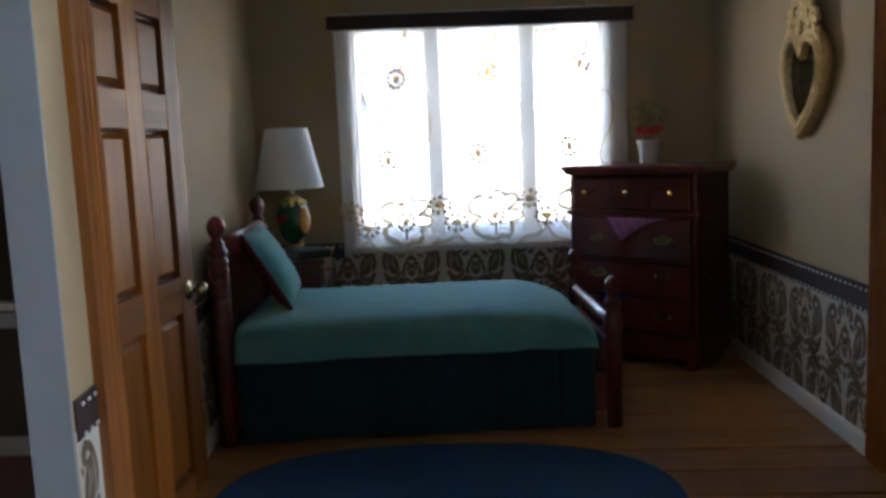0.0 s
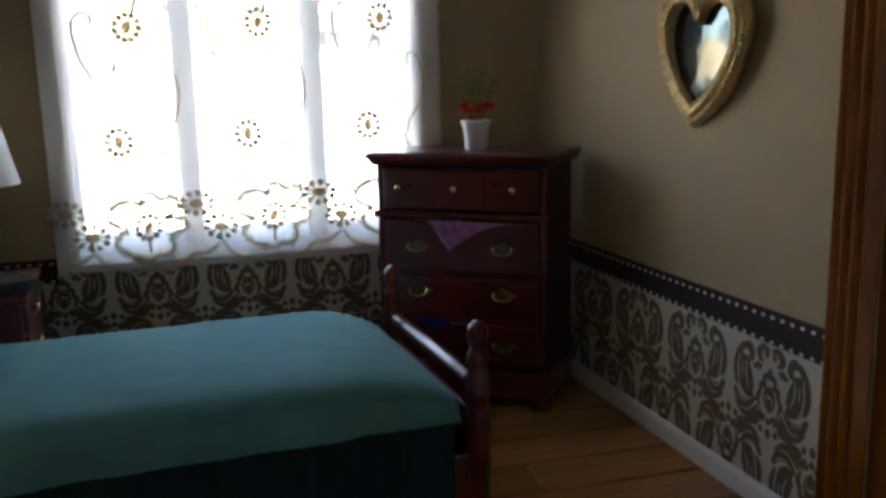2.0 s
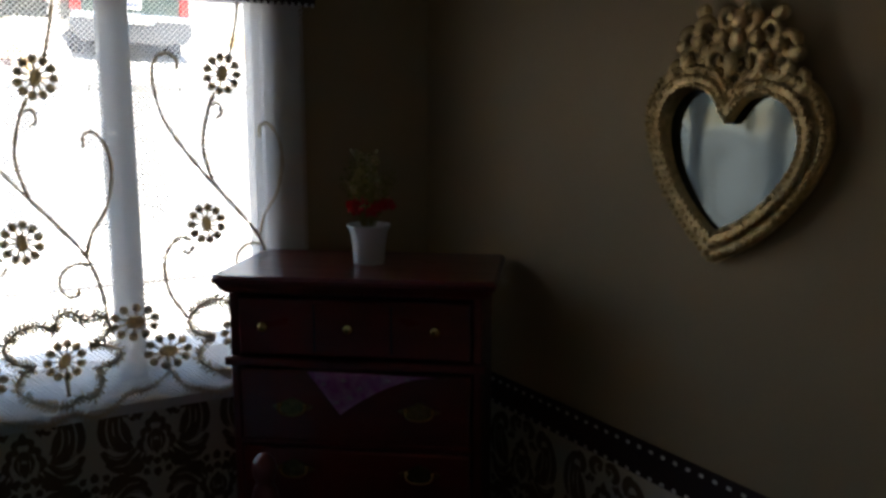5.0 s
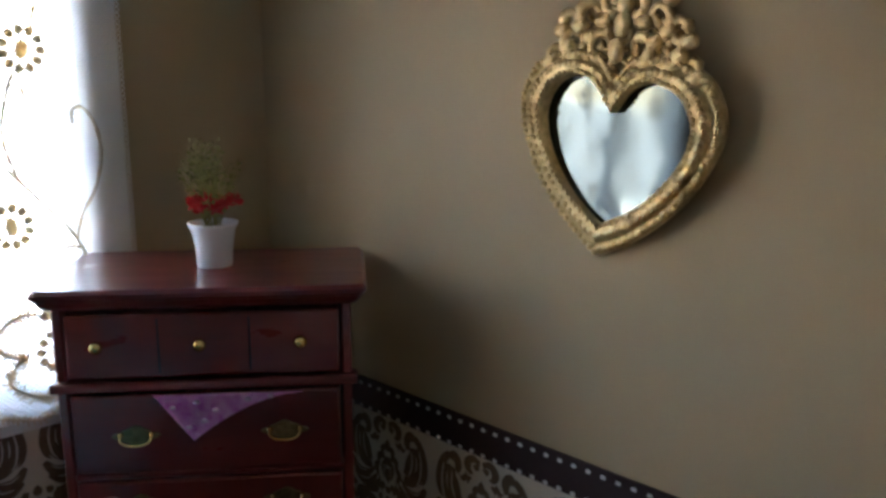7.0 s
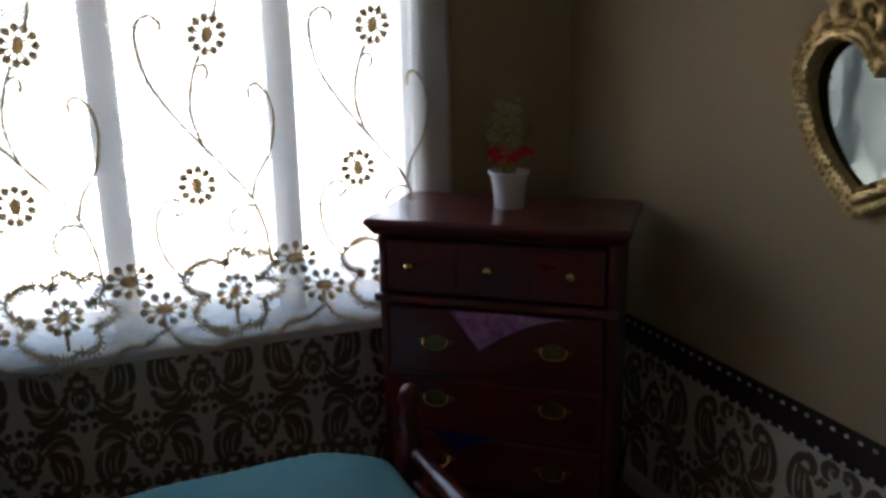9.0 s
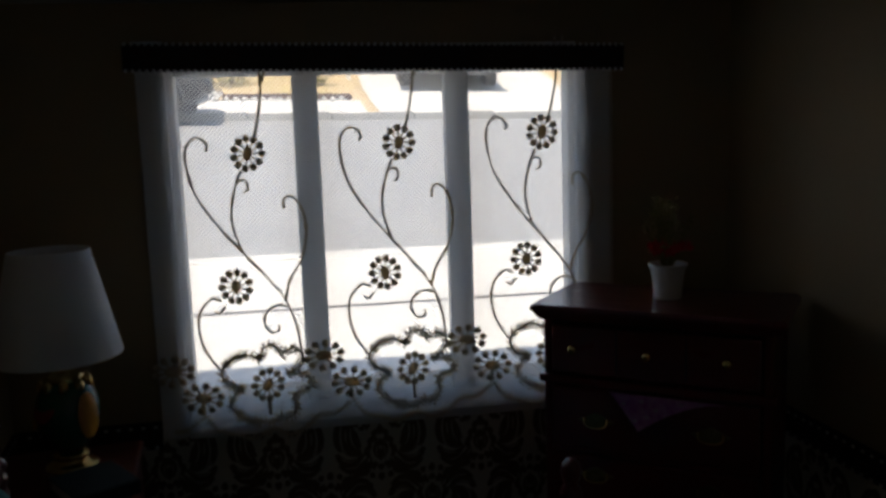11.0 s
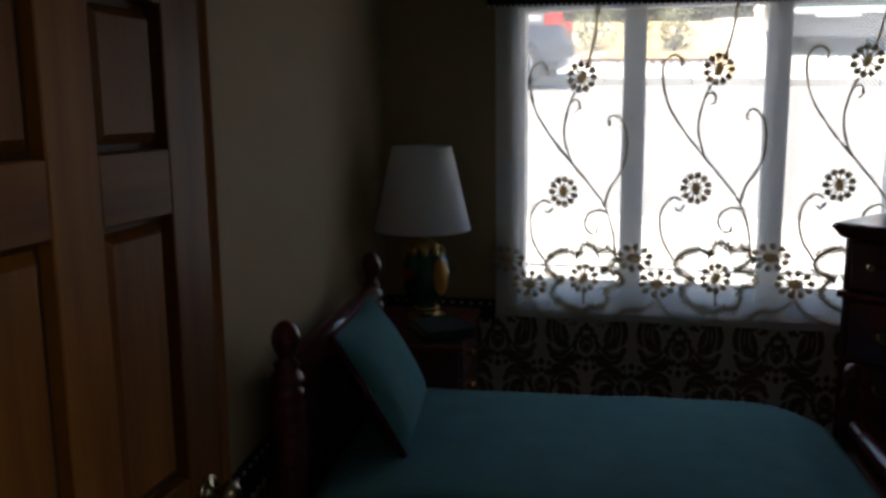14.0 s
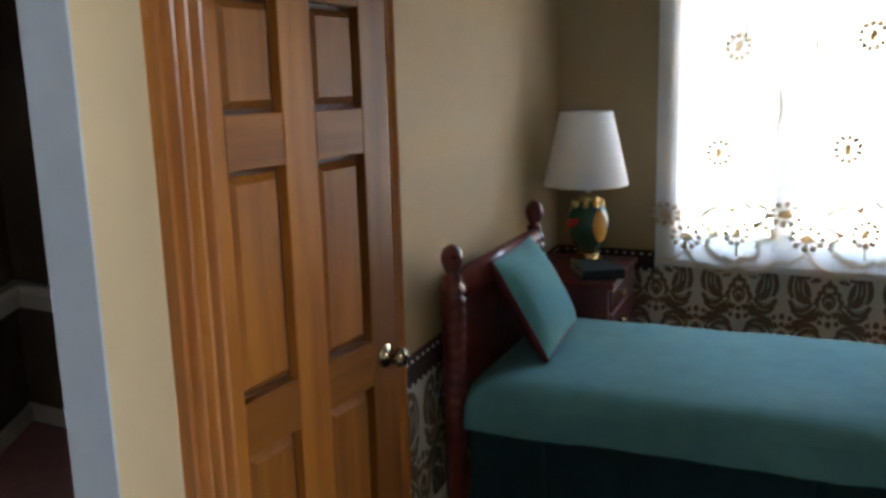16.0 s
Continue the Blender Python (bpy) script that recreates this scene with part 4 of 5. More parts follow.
scarf = hanging_cloth("purple_scarf", ((0.0275, -0.0030, 0.0952), (0.0710, -0.0030, 0.0948)), (0.0385, -0.0032, 0.0808), M_PURPLE, "purple printed scarf corner hanging over the drawer")
for sx, sz in ((0.0330, 0.0912), (0.0450, 0.0900), (0.0544, 0.0930), (0.0373, 0.0850), (0.0398, 0.0926), (0.0418, 0.0868), (0.0610, 0.0938)):
    bm = bmesh.new()
    ball(bm, (sx, -0.0042, sz), (0.0010, 0.0008, 0.0007), 10, 6)
    part("printed_spot", bm, M_LILAC, scarf, "pale lilac spot", smooth=True)
hanging_cloth("blue_cloth", ((0.0195, -0.0028, 0.0478), (0.0470, -0.0028, 0.0476)), (0.0300, -0.0030, 0.0405), M_NAVY, "royal blue cloth caught in the drawer")


# ---- potted plant ----
def plant():
    rnd = random.Random(11)
    e = holder("potted_plant", pose(0.1272, -0.0518, 0.1266), "white china pot with red flowers and olive foliage", "potted plant")
    prof = [(0.0052, 0), (0.0055, 0.0006), (0.0058, 0.006), (0.0067, 0.0118), (0.0075, 0.0128), (0.0078, 0.0139), (0.0070, 0.0140), (0.0066, 0.0128), (0.0056, 0.0118)]
    part("pot", lathe(bmesh.new(), prof, 24), M_POT, e, smooth=True)
    part("soil", lathe(bmesh.new(), [(0.0065, 0.0112), (0.0062, 0.0120), (0.002, 0.0126)], 16), M_SOIL, e)
    bm = bmesh.new()
    for k in range(48):
        a, u = rnd.uniform(0, 6.283), rnd.random()
        rr = 0.0105 * math.sqrt(rnd.uniform(0.05, 1)) * math.sin(math.pi * (0.22 + 0.62 * u))
        tip = Vector((math.cos(a) * rr, math.sin(a) * rr, 0.0200 + 0.0205 * u))
        basep = Vector((math.cos(a) * 0.002, math.sin(a) * 0.002, 0.0125))
        pts = curve_points([basep, basep.lerp(tip, 0.6) + Vector((0, 0, 0.0015)), tip], 4)
        tube(bm, pts, 0.00016, 4)
        for q in range(8):
            c = pts[min(len(pts) - 1, 4 + q % 5)] + Vector((rnd.uniform(-1, 1), rnd.uniform(-1, 1), rnd.uniform(-1, 1))) * 0.0016
            d = Vector((rnd.uniform(-1, 1), rnd.uniform(-1, 1), rnd.uniform(-0.2, 1))).normalized() * rnd.uniform(0.0010, 0.0018)
            s = d.cross(Vector((rnd.uniform(-1, 1), rnd.uniform(-1, 1), 0.3))).normalized() * 0.0006
            v = [bm.verts.new(x) for x in (c - d * 0.5, c + s, c + d * 0.6, c - s)]
            bm.faces.new(v)
    ob = part("foliage", bm, M_LEAF, e, "fine olive-green foliage")
    ob["kind"] = "stuff"
    for k in range(13):
        a = k / 13 * 6.283 + rnd.uniform(-0.2, 0.2)
        r = rnd.uniform(0.0034, 0.0070) if k else 0.001
        c = Vector((r * math.cos(a), r * math.sin(a), rnd.uniform(0.0175, 0.0212)))
        bm = bmesh.new()
        for q in range(16):
            d = Vector((rnd.uniform(-1, 1), rnd.uniform(-1, 1), rnd.uniform(-0.4, 1))).normalized() * 0.0034
            s = d.cross(Vector((rnd.uniform(-1, 1), rnd.uniform(-1, 1), rnd.uniform(-1, 1)))).normalized() * 0.0010
            v = [bm.verts.new(x) for x in (c, c + d * 0.55 + s, c + d, c + d * 0.55 - s)]
            bm.faces.new(v)
        part("flower", bm, M_RED, e, "ragged red flower")


plant()


# ---- nightstand, lamp, book ----
NS = Matrix.Translation((-0.0745, -0.0895, 0)) @ Matrix.Rotation(radians(6), 4, "Z")
NTOP = 0.0775


def nightstand():
    e = holder("nightstand", NS, "dark mahogany nightstand with small brass knobs", "nightstand")
    w, d = 0.046, 0.066
    part("top", new_box(-w - 0.0015, 0.0018, -0.0015, d + 0.001, 0.0743, NTOP, bevel=0.0010, seg=2), M_MAHOG, e)
    part("body", new_box(-w, -0.001, 0.0, d, 0.010, 0.0742, bevel=0.0006), M_MAHOG, e)
    for x in (-w + 0.003, -0.005):
        for y in (0.003, d - 0.003):
            part("foot", lathe(bmesh.new(), [(0.0022, FZ), (0.0028, 0.0062), (0.0034, 0.0101)], 12, (x, y, 0)), M_MAHOG, e)
    for z0, z1 in ((0.0620, 0.0730), (0.0480, 0.0605), (0.014, 0.0465)):
        dr = part("drawer_front", new_box(-0.001, 0.0006, 0.003, d - 0.003, z0, z1, bevel=0.0004), M_MAHOG, e)
        zc = (z0 + z1) / 2 + (0.0015 if z0 > 0.05 else 0)
        if z0 > 0.04:
            for y in (0.018,):
                turn = Matrix.Translation((0.0005, y, zc)) @ Matrix.Rotation(radians(90), 4, "Y")
                part("knob", lathe(bmesh.new(), [(0.0010, 0), (0.0008, 0.001), (0.0017, 0.0022), (0.0017, 0.0034), (0.0005, 0.0040)], 12, m=turn), M_BRASS, dr, "small brass knob", smooth=True)


nightstand()


def lamp():
    e = holder("table_lamp", pose(-0.1005, -0.0462, NTOP), "table lamp with white cone shade and painted green egg base", "table lamp")
    part("foot", lathe(bmesh.new(), [(0.0092, 0), (0.0094, 0.0012), (0.0080, 0.0022), (0.0062, 0.0030), (0.0056, 0.0044), (0.0066, 0.0054), (0.0040, 0.0060)], 24), M_BRASS, e, "polished brass foot", smooth=True)
    egg = []
    for k in range(15):
        a = -math.pi / 2 + math.pi * k / 14
        egg.append((max(0.0012, 0.0112 * math.cos(a) * (1 + 0.10 * math.sin(a))), 0.0202 + 0.0152 * math.sin(a)))
    part("body", lathe(bmesh.new(), egg, 28), M_GREEN, e, "glossy dark green egg", smooth=True)
    # painted fruit patches that lie on the egg
    for ang, lat, material, sx, sz in ((-35, 0.05, M_ORANGE, 0.0045, 0.0085), (-126, 0.48, M_REDG, 0.0054, 0.0060), (-165, 0.2, M_ORANGE, 0.0040, 0.0070), (-75, 0.72, M_ORANGE, 0.0028, 0.0030), (60, 0.1, M_ORANGE, 0.0045, 0.0085), (150, 0.2, M_REDG, 0.0040, 0.0050)):
        bm = bmesh.new()
        turn = Matrix.Translation((0, 0, 0.0202)) @ Matrix.Rotation(radians(ang), 4, "Z") @ Matrix.Rotation(-lat, 4, "Y")
        ball(bm, (0.0103, 0, 0), (0.0014, sx, sz), 16, 12, m=turn)
        part("painted_fruit", bm, material, e, smooth=True)
    # gilt crown of drops round the neck
    bm = bmesh.new()
    lathe(bm, [(0.0070, 0.0322), (0.0066, 0.0350), (0.0036, 0.0366), (0.0022, 0.0380)], 20)
    for k in range(9):
        a = k / 9 * 6.283
        ball(bm, (0.0076 * math.cos(a), 0.0076 * math.sin(a), 0.0314), (0.0019, 0.0019, 0.0028), 8, 6)
    part("gilt_crown", bm, M_BRASS, e, "gilt beaded crown", smooth=True)
    part("neck", lathe(bmesh.new(), [(0.0016, 0.0372), (0.0016, 0.0420)], 12), M_POT, e)
    bm = bmesh.new()
    prof = [(0.0220, 0.0415), (0.0222, 0.0420), (0.0138, 0.0796), (0.0135, 0.0800), (0.0132, 0.0796), (0.0216, 0.0421)]
    seg = 40
    rings = [[bm.verts.new((r * math.cos(2 * math.pi * i / seg) - 0.0014, r * math.sin(2 * math.pi * i / seg), z)) for i in range(seg)] for r, z in prof]
    for a, b in zip(rings, rings[1:] + rings[:1]):
        for i in range(seg):
            bm.faces.new((a[i], a[(i + 1) % seg], b[(i + 1) % seg], b[i]))
    part("shade", bm, M_SHADE, e, "plain white paper shade", smooth=True)
    part("spider", new_box(-0.0132, 0.0132, -0.0005, 0.0005, 0.0770, 0.0776), M_BRASS, e)


lamp()


def book():
    e = holder("book", Matrix.Translation((-0.0865, -0.0735, NTOP)) @ Matrix.Rotation(radians(34), 4, "Z"), "closed dark green clothbound book lying on the nightstand", "book")
    for z in (0.0, 0.0044):
        part("cover", new_box(-0.0108, 0.0108, -0.0115, 0.0125, z, z + 0.0008, bevel=0.0003), M_BOOK, e)
    part("spine", new_box(-0.0108, 0.0108, -0.0120, -0.0109, 0.0002, 0.0050, bevel=0.0003), M_BOOK, e)
    part("page_block", new_box(-0.0101, 0.0101, -0.0109, 0.0118, 0.0008, 0.0044), M_PAGES, e, "off-white page edges")


book()


# ---- heart mirror on the east wall ----
HALF = curve_points([(0, 0, 0.47), (0.20, 0, 0.80), (0.50, 0, 0.92), (0.82, 0, 0.79), (1.0, 0, 0.42), (0.94, 0, 0.0), (0.70, 0, -0.44), (0.36, 0, -0.80), (0, 0, -1.05)], 6)
HEART = HALF + [Vector((-p.x, 0, p.z)) for p in reversed(HALF[1:-1])]


def heart_mirror():
    """x along the wall, -y out into the room."""
    rnd = random.Random(3)
    e = holder("heart_mirror", Matrix.Translation((0.1857, -0.1612, 0.1680)) @ Matrix.Rotation(radians(-91.4), 4, "Z") @ Matrix.Rotation(radians(5.2), 4, "Y") @ Matrix.Diagonal((1.0, 0.78, 1.0, 1.0)), "heart-shaped mirror in a carved antique gold frame", "mirror")
    n = len(HEART)

    def ring(w, up, down, y):
        out = []
        for i in range(n):
            p = HEART[i]
            # the outer mouldings run flatter over the cleft
            lift = max(0.0, w - 0.0236) / 0.0076 * 0.0062 * max(0.0, 1 - abs(p.x) / 0.6) ** 2 if p.z > 0.3 else 0.0
            out.append(Vector((p.x * w, y, p.z * (up if p.z > 0 else down) + lift)))
        return out

    lay = [(0.0296, 0.0238, 0.0264, -0.0004), (0.0312, 0.0252, 0.0282, -0.0040), (0.0308, 0.0249, 0.0277, -0.0064), (0.0298, 0.0242, 0.0266, -0.0080), (0.0286, 0.0233, 0.0253, -0.0062), (0.0277, 0.0225, 0.0242, -0.0078), (0.0266, 0.0214, 0.0229, -0.0089), (0.0255, 0.0204, 0.0216, -0.0080), (0.0244, 0.0195, 0.0205, -0.0084), (0.0234, 0.0186, 0.0195, -0.0080), (0.0231, 0.0183, 0.0191, 0.0)]
    bm = bmesh.new()
    rings = [[bm.verts.new(p) for p in ring(*l)] for l in lay]
    for a, b in zip(rings, rings[1:]):
        for i in range(n):
            bm.faces.new((a[i], a[(i + 1) % n], b[(i + 1) % n], b[i]))
    bm.faces.new(rings[0])
    part("frame", bm, M_GOLD, e, "carved gold frame", smooth=True)
    bm = bmesh.new()
    for (w, up, down, y, r, cnt) in ((0.0299, 0.0243, 0.0267, -0.0076, 0.00092, 96), (0.0267, 0.0215, 0.0230, -0.0085, 0.00095, 84), (0.0243, 0.0194, 0.0204, -0.0086, 0.00075, 90)):
        path = ring(w, up, down, y)
        for k in range(cnt):
            f = k / cnt * n
            p = path[int(f) % n].lerp(path[(int(f) + 1) % n], f % 1)
            if p.z > 0.006 and abs(p.x) < 0.0006:
                continue
            ball(bm, p + Vector((rnd.uniform(-1, 1), 0, rnd.uniform(-1, 1))) * 0.0002, r * rnd.uniform(0.75, 1.15), 7, 5)
    ob = part("beading", bm, M_GOLD, e, "beaded gold border", smooth=True)
    ob["kind"] = "stuff"
    bm = bmesh.new()
    # thin plastic glass, a little domed and wavy
    edge = ring(0.0236, 0.0188, 0.0196, 0.0)
    mid = Vector((0, 0, -0.002))
    dome = []
    for f in (1.0, 0.84, 0.68, 0.52, 0.36, 0.2):
        row = []
        for p in edge:
            q = mid.lerp(p, f)
            bulge = 0.00015 * (1 - (q.x / 0.0236) ** 2 - (q.z / 0.0236) ** 2)
            wave = 0.00010 * noise.noise(Vector((q.x * 130, q.z * 90, 5)))
            row.append(bm.verts.new((q.x, -0.0044 - bulge + wave - 0.040 * q.x + 0.050 * q.z, q.z)))
        dome.append(row)
    for a, b in zip(dome, dome[1:]):
        for k in range(n):
            bm.faces.new((a[k], a[(k + 1) % n], b[(k + 1) % n], b[k]))
    bm.faces.new(dome[-1])
    part("mirror_glass", bm, M_MIRROR, e, "clear mirror glass", smooth=True)
    # pierced crest of scrolls and leaves over the lobes
    def scroll(c, r, start, turns, sgn):
        pts = []
        m_ = 14
        for k in range(m_ + 1):
            f = k / m_
            a = start + sgn * turns * 2 * math.pi * f
            rr = r * (1 - 0.72 * f)
            pts.append(Vector((0.85 * (c[0] + rr * math.cos(a)), -0.0060 - 0.001 * math.sin(f * 6), 0.0200 + 0.86 * (c[1] - 0.0200 + rr * math.sin(a)))))
        return pts

    for sgn in (-1, 1):
        for c, r, st_, t_ in (((0.0066, 0.0262), 0.0048, -1.6, 1.1), ((0.0172, 0.0262), 0.0048, -2.2, 1.1), ((0.0120, 0.0345), 0.0046, -1.2, 1.15), ((0.0240, 0.0218), 0.0038, -2.6, 1.0), ((0.0042, 0.0385), 0.0038, -1.9, 1.0), ((0.0190, 0.0318), 0.0036, -0.8, 1.0)):
            pts = [Vector((sgn * p.x, p.y, p.z)) for p in scroll(c, r, st_, t_, 1)]
            part("scroll", tube(bmesh.new(), pts, 0.0014, 7, taper=lambda f: 1.15 - 0.6 * f, wobble=0.6, rnd=rnd), M_GOLD, e, smooth=True)
        for c in ((0.0115, 0.0275), (0.0200, 0.0240), (0.0150, 0.0395), (0.0070, 0.0325), (0.0262, 0.0190), (0.0225, 0.0285), (0.0155, 0.0305)):
            bm = bmesh.new()
            zc = 0.0204 + 0.86 * (c[1] - 0.0200)
            ball(bm, (sgn * c[0] * 0.85, -0.0065, zc), (0.0027, 0.0020, 0.0022), 9, 6)
            ball(bm, (sgn * c[0] * 0.85 + 0.0012, -0.0077, zc + 0.0008), (0.0012, 0.0010, 0.0012), 8, 5)
            part("leaf", bm, M_GOLD, e, smooth=True)
    bm = bmesh.new()
    ball(bm, (0, -0.0065, 0.0305), (0.0026, 0.002, 0.0040), 10, 8)
    ball(bm, (0, -0.0065, 0.0352), (0.0026, 0.002, 0.0030), 10, 8)
    ball(bm, (0, -0.0084, 0.0240), (0.0022, 0.0018, 0.0034), 10, 8)
    part("crest_knot", bm, M_GOLD, e, smooth=True)
    bm = bmesh.new()
    for k in range(120):
        u = rnd.uniform(-1, 1)
        top = 0.0385 - 0.0165 * abs(u) ** 1.7
        z = 0.0205 - 0.003 * abs(u) + (top - 0.0195) * rnd.random()
        turn = Matrix.Translation((u * 0.0185, -0.0052 - 0.0018 * rnd.random(), z)) @ Matrix.Rotation(rnd.uniform(-1.4, 1.4), 4, "Y")
        ball(bm, (0, 0, 0), (rnd.uniform(0.0007, 0.0011), 0.0010, rnd.uniform(0.0013, 0.0024)), 6, 5, m=turn)
    part("leafwork", bm, M_GOLD, e, "small carved leaves", smooth=True)["kind"] = "stuff"


heart_mirror()


# ---- rug ----
def rug():
    e = holder("rug", pose(0.0072, -0.2715, FZ + 0.0003), "plain blue felt oval rug on the plank floor", "rug")
    bm = bmesh.new()
    n = 90
    out = []
    for k in range(n):
        a = 2 * math.pi * k / n
        c, s = math.cos(a), math.sin(a)
        out.append((0.0938 * math.copysign(abs(c) ** 0.80, c), 0.0617 * math.copysign(abs(s) ** 0.80, s)))
    rings = []
    for sc, z in ((1.0, 0.0), (1.004, 0.0006), (0.996, 0.0012), (0.96, 0.0014)):
        rings.append([bm.verts.new((x * sc, y * sc, z)) for x, y in out])
    for a, b in zip(rings, rings[1:]):
        for k in range(n):
            bm.faces.new((a[k], a[(k + 1) % n], b[(k + 1) % n], b[k]))
    bm.faces.new(rings[-1])
    bm.faces.new(rings[0][::-1])
    part("felt", bm, M_RUG, e, smooth=False)


rug()


# ---- lace curtain and its ribbon valance ----
def curtain():
    rnd = random.Random(7)
    y = -0.0072
    e = holder("lace_curtain", pose(0, 0, 0), "white net curtain embroidered with tan flowers and scrolling stems", "curtain")
    # net, hanging to a scalloped hem
    bm = bmesh.new()
    nx, nz = 96, 24
    x0, x1 = -0.0695, 0.1215

    def hem(x):
        return 0.0728 + 0.040 * (x + 0.07) * 0.9 - 0.0035 * abs(math.sin((x + 0.002) * math.pi / 0.0155))

    grid = []
    for i in range(nx + 1):
        x = x0 + (x1 - x0) * i / nx
        col = []
        for k in range(nz + 1):
            z = hem(x) + (0.2290 - hem(x)) * k / nz
            col.append(bm.verts.new((x, y + 0.0004 * math.sin(x * 190) * (1 - k / nz), z)))
        grid.append(col)
    for a, b in zip(grid, grid[1:]):
        for k in range(nz):
            bm.faces.new((a[k], b[k], b[k + 1], a[k + 1]))
    part("net", bm, M_NET, e, "white diamond net")

    # flower: ring of padded petals on spokes round an oval eye
    def flower_mesh(count, eye):
        bm = bmesh.new()
        for k in range(count):
            a = 2 * math.pi * k / count + 0.2
            c = Vector((0.0055 * math.cos(a) * eye[2], 0, 0.0055 * math.sin(a) * eye[3]))
            rot = Matrix.Translation(c) @ Matrix.Rotation(-a, 4, "Y")
            ball(bm, (0, 0, 0), (0.00165, 0.0010, 0.00150), 9, 7, m=rot)
            tube(bm, [c * 0.30, c * 0.9], 0.00036, 5)
        return bm

    P = 0.0618
    made = {}

    def flower(x, z, kind, turn):
        if not (x0 - 0.004 < x < x1 + 0.002):
            return
        eye = {"tall": (0.0019, 0.0031, 1.0, 1.10), "wide": (0.0036, 0.0022, 1.32, 0.98)}[kind]
        m = Matrix.Translation((x, y, z)) @ Matrix.Rotation(turn, 4, "Y")
        if kind not in made:
            f = part("flower", flower_mesh(11 if kind == "tall" else 10, eye), M_THREAD, e, smooth=True)
            bm = bmesh.new()
            ball(bm, (0, 0, 0), (eye[0], 0.0010, eye[1]), 10, 8)
            c = part("flower_eye", bm, M_THREAD2, f, "brown satin-stitched eye", smooth=True)
            f.matrix_basis = m
            made[kind] = (f, c)
        else:
            f = share("flower", made[kind][0], e, m)
            share("flower_eye", made[kind][1], f, Matrix())

    def stem(pts, ox, oz, r=0.00055):
        pts = [(ox + u, y - 0.0001, oz + w) for u, w in pts]
        inside = [p for p in pts if x0 - 0.001 <= p[0] <= x1]
        if len(inside) < 2 or len(inside) < len(pts) * 0.6:
            return
        part("stem", tube(bmesh.new(), curve_points(inside, 7), r, 6, wobble=0.7, rnd=rnd), M_THREAD, e, smooth=True)

    def chain(pts, ox, oz, r, step):
        """A corded line with a picot of thread every step."""
        pts = [Vector((ox + u, y - 0.0002, oz + w)) for u, w in pts]
        line = [p for p in curve_points(pts, 5) if x0 - 0.001 <= p.x <= x1]
        if len(line) < 4:
            return
        bm = tube(bmesh.new(), line, r * 0.66, 6, wobble=0.5, rnd=rnd)
        gone = 0.0
        for p, q in zip(line, line[1:]):
            gone += (q - p).length
            if gone < step:
                continue
            gone = 0.0
            d = (q - p).normalized()
            side = Vector((-d.z, 0, d.x))
            for sgn in (-1, 1):
                c = p + side * sgn * r * rnd.uniform(0.6, 1.6)
                turn = Matrix.Translation(c) @ Matrix.Rotation(-math.atan2(side.z, side.x) + 0.4 * sgn, 4, "Y")
                ball(bm, (0, 0, 0), (r * rnd.uniform(1.2, 1.9), r * 0.5, r * rnd.uniform(0.40, 0.58)), 6, 4, m=turn)
        part("scallop", bm, M_THREAD3, e, "pale looped scallop cord", smooth=True)

    cloud = ((-7.2, -97.8), (-13.2, -95.8), (-16.2, -91.0), (-14.2, -86.8), (-9.2, -83.8), (-3.6, -83.8), (-0.4, -86.2), (0.9, -81.8), (4.6, -79.8), (7.9, -81.8), (8.8, -84.4), (12.8, -81.8), (17.4, -84.6), (16.8, -88.8), (13.8, -91.6), (10.4, -92.8), (16.8, -93.4), (21.0, -96.4), (19.4, -99.8), (13.2, -101.6), (14.2, -106.0), (12.8, -110.4), (9.8, -112.0), (6.6, -110.6), (3.8, -113.4), (-0.4, -113.0), (-5.4, -111.8), (-11.2, -108.0), (-13.2, -104.4), (-10.6, -99.8), (-7.4, -98.0))
    CLOUD = [(u * 0.001, w * 0.001) for u, w in cloud]
    for k in range(-1, 3):
        ox, oz = -0.0336 + P * k, 0.1882 + 0.0024 * k
        flower(ox, oz, "tall", 0.25)
        flower(ox - 0.0080, oz - 0.0545, "tall", -0.1)
        flower(ox + 0.0025, oz - 0.0970, "tall", 0.5)
        flower(ox + 0.0264, oz - 0.0862, "wide", 0.0)
        flower(ox + 0.0376, oz - 0.0985, "wide", 0.1)
        stem([(-0.0163, 0.0012), (-0.0160, 0.0042), (-0.0190, 0.0068), (-0.0230, 0.0050), (-0.0247, -0.0015), (-0.0218, -0.0155), (-0.0135, -0.0290), (-0.0045, -0.0402), (0.0045, -0.0510), (0.0115, -0.0605), (0.0160, -0.0735), (0.0175, -0.0870)], ox, oz)
        stem([(-0.0046, -0.0402), (-0.0076, -0.0300), (-0.0078, -0.0220), (-0.0055, -0.0125), (-0.0030, -0.0066)], ox, oz)
        stem([(-0.0046, -0.0110), (-0.0018, -0.0105), (-0.0008, -0.0140), (-0.0028, -0.0160)], ox, oz, 0.0005)
        stem([(0.0030, 0.0064), (0.0050, 0.0150), (0.0066, 0.0260), (0.0060, 0.0400)], ox, oz)
        stem([(0.0068, 0.0270), (0.0088, 0.0340), (0.0092, 0.0400)], ox, oz)
        stem([(-0.0130, -0.0625), (-0.0150, -0.0650), (-0.0172, -0.0640)], ox, oz, 0.0005)
        stem([(-0.0140, -0.0600), (-0.0182, -0.0590), (-0.0226, -0.0635), (-0.0240, -0.0705), (-0.0222, -0.0800), (-0.0168, -0.0890)], ox, oz)
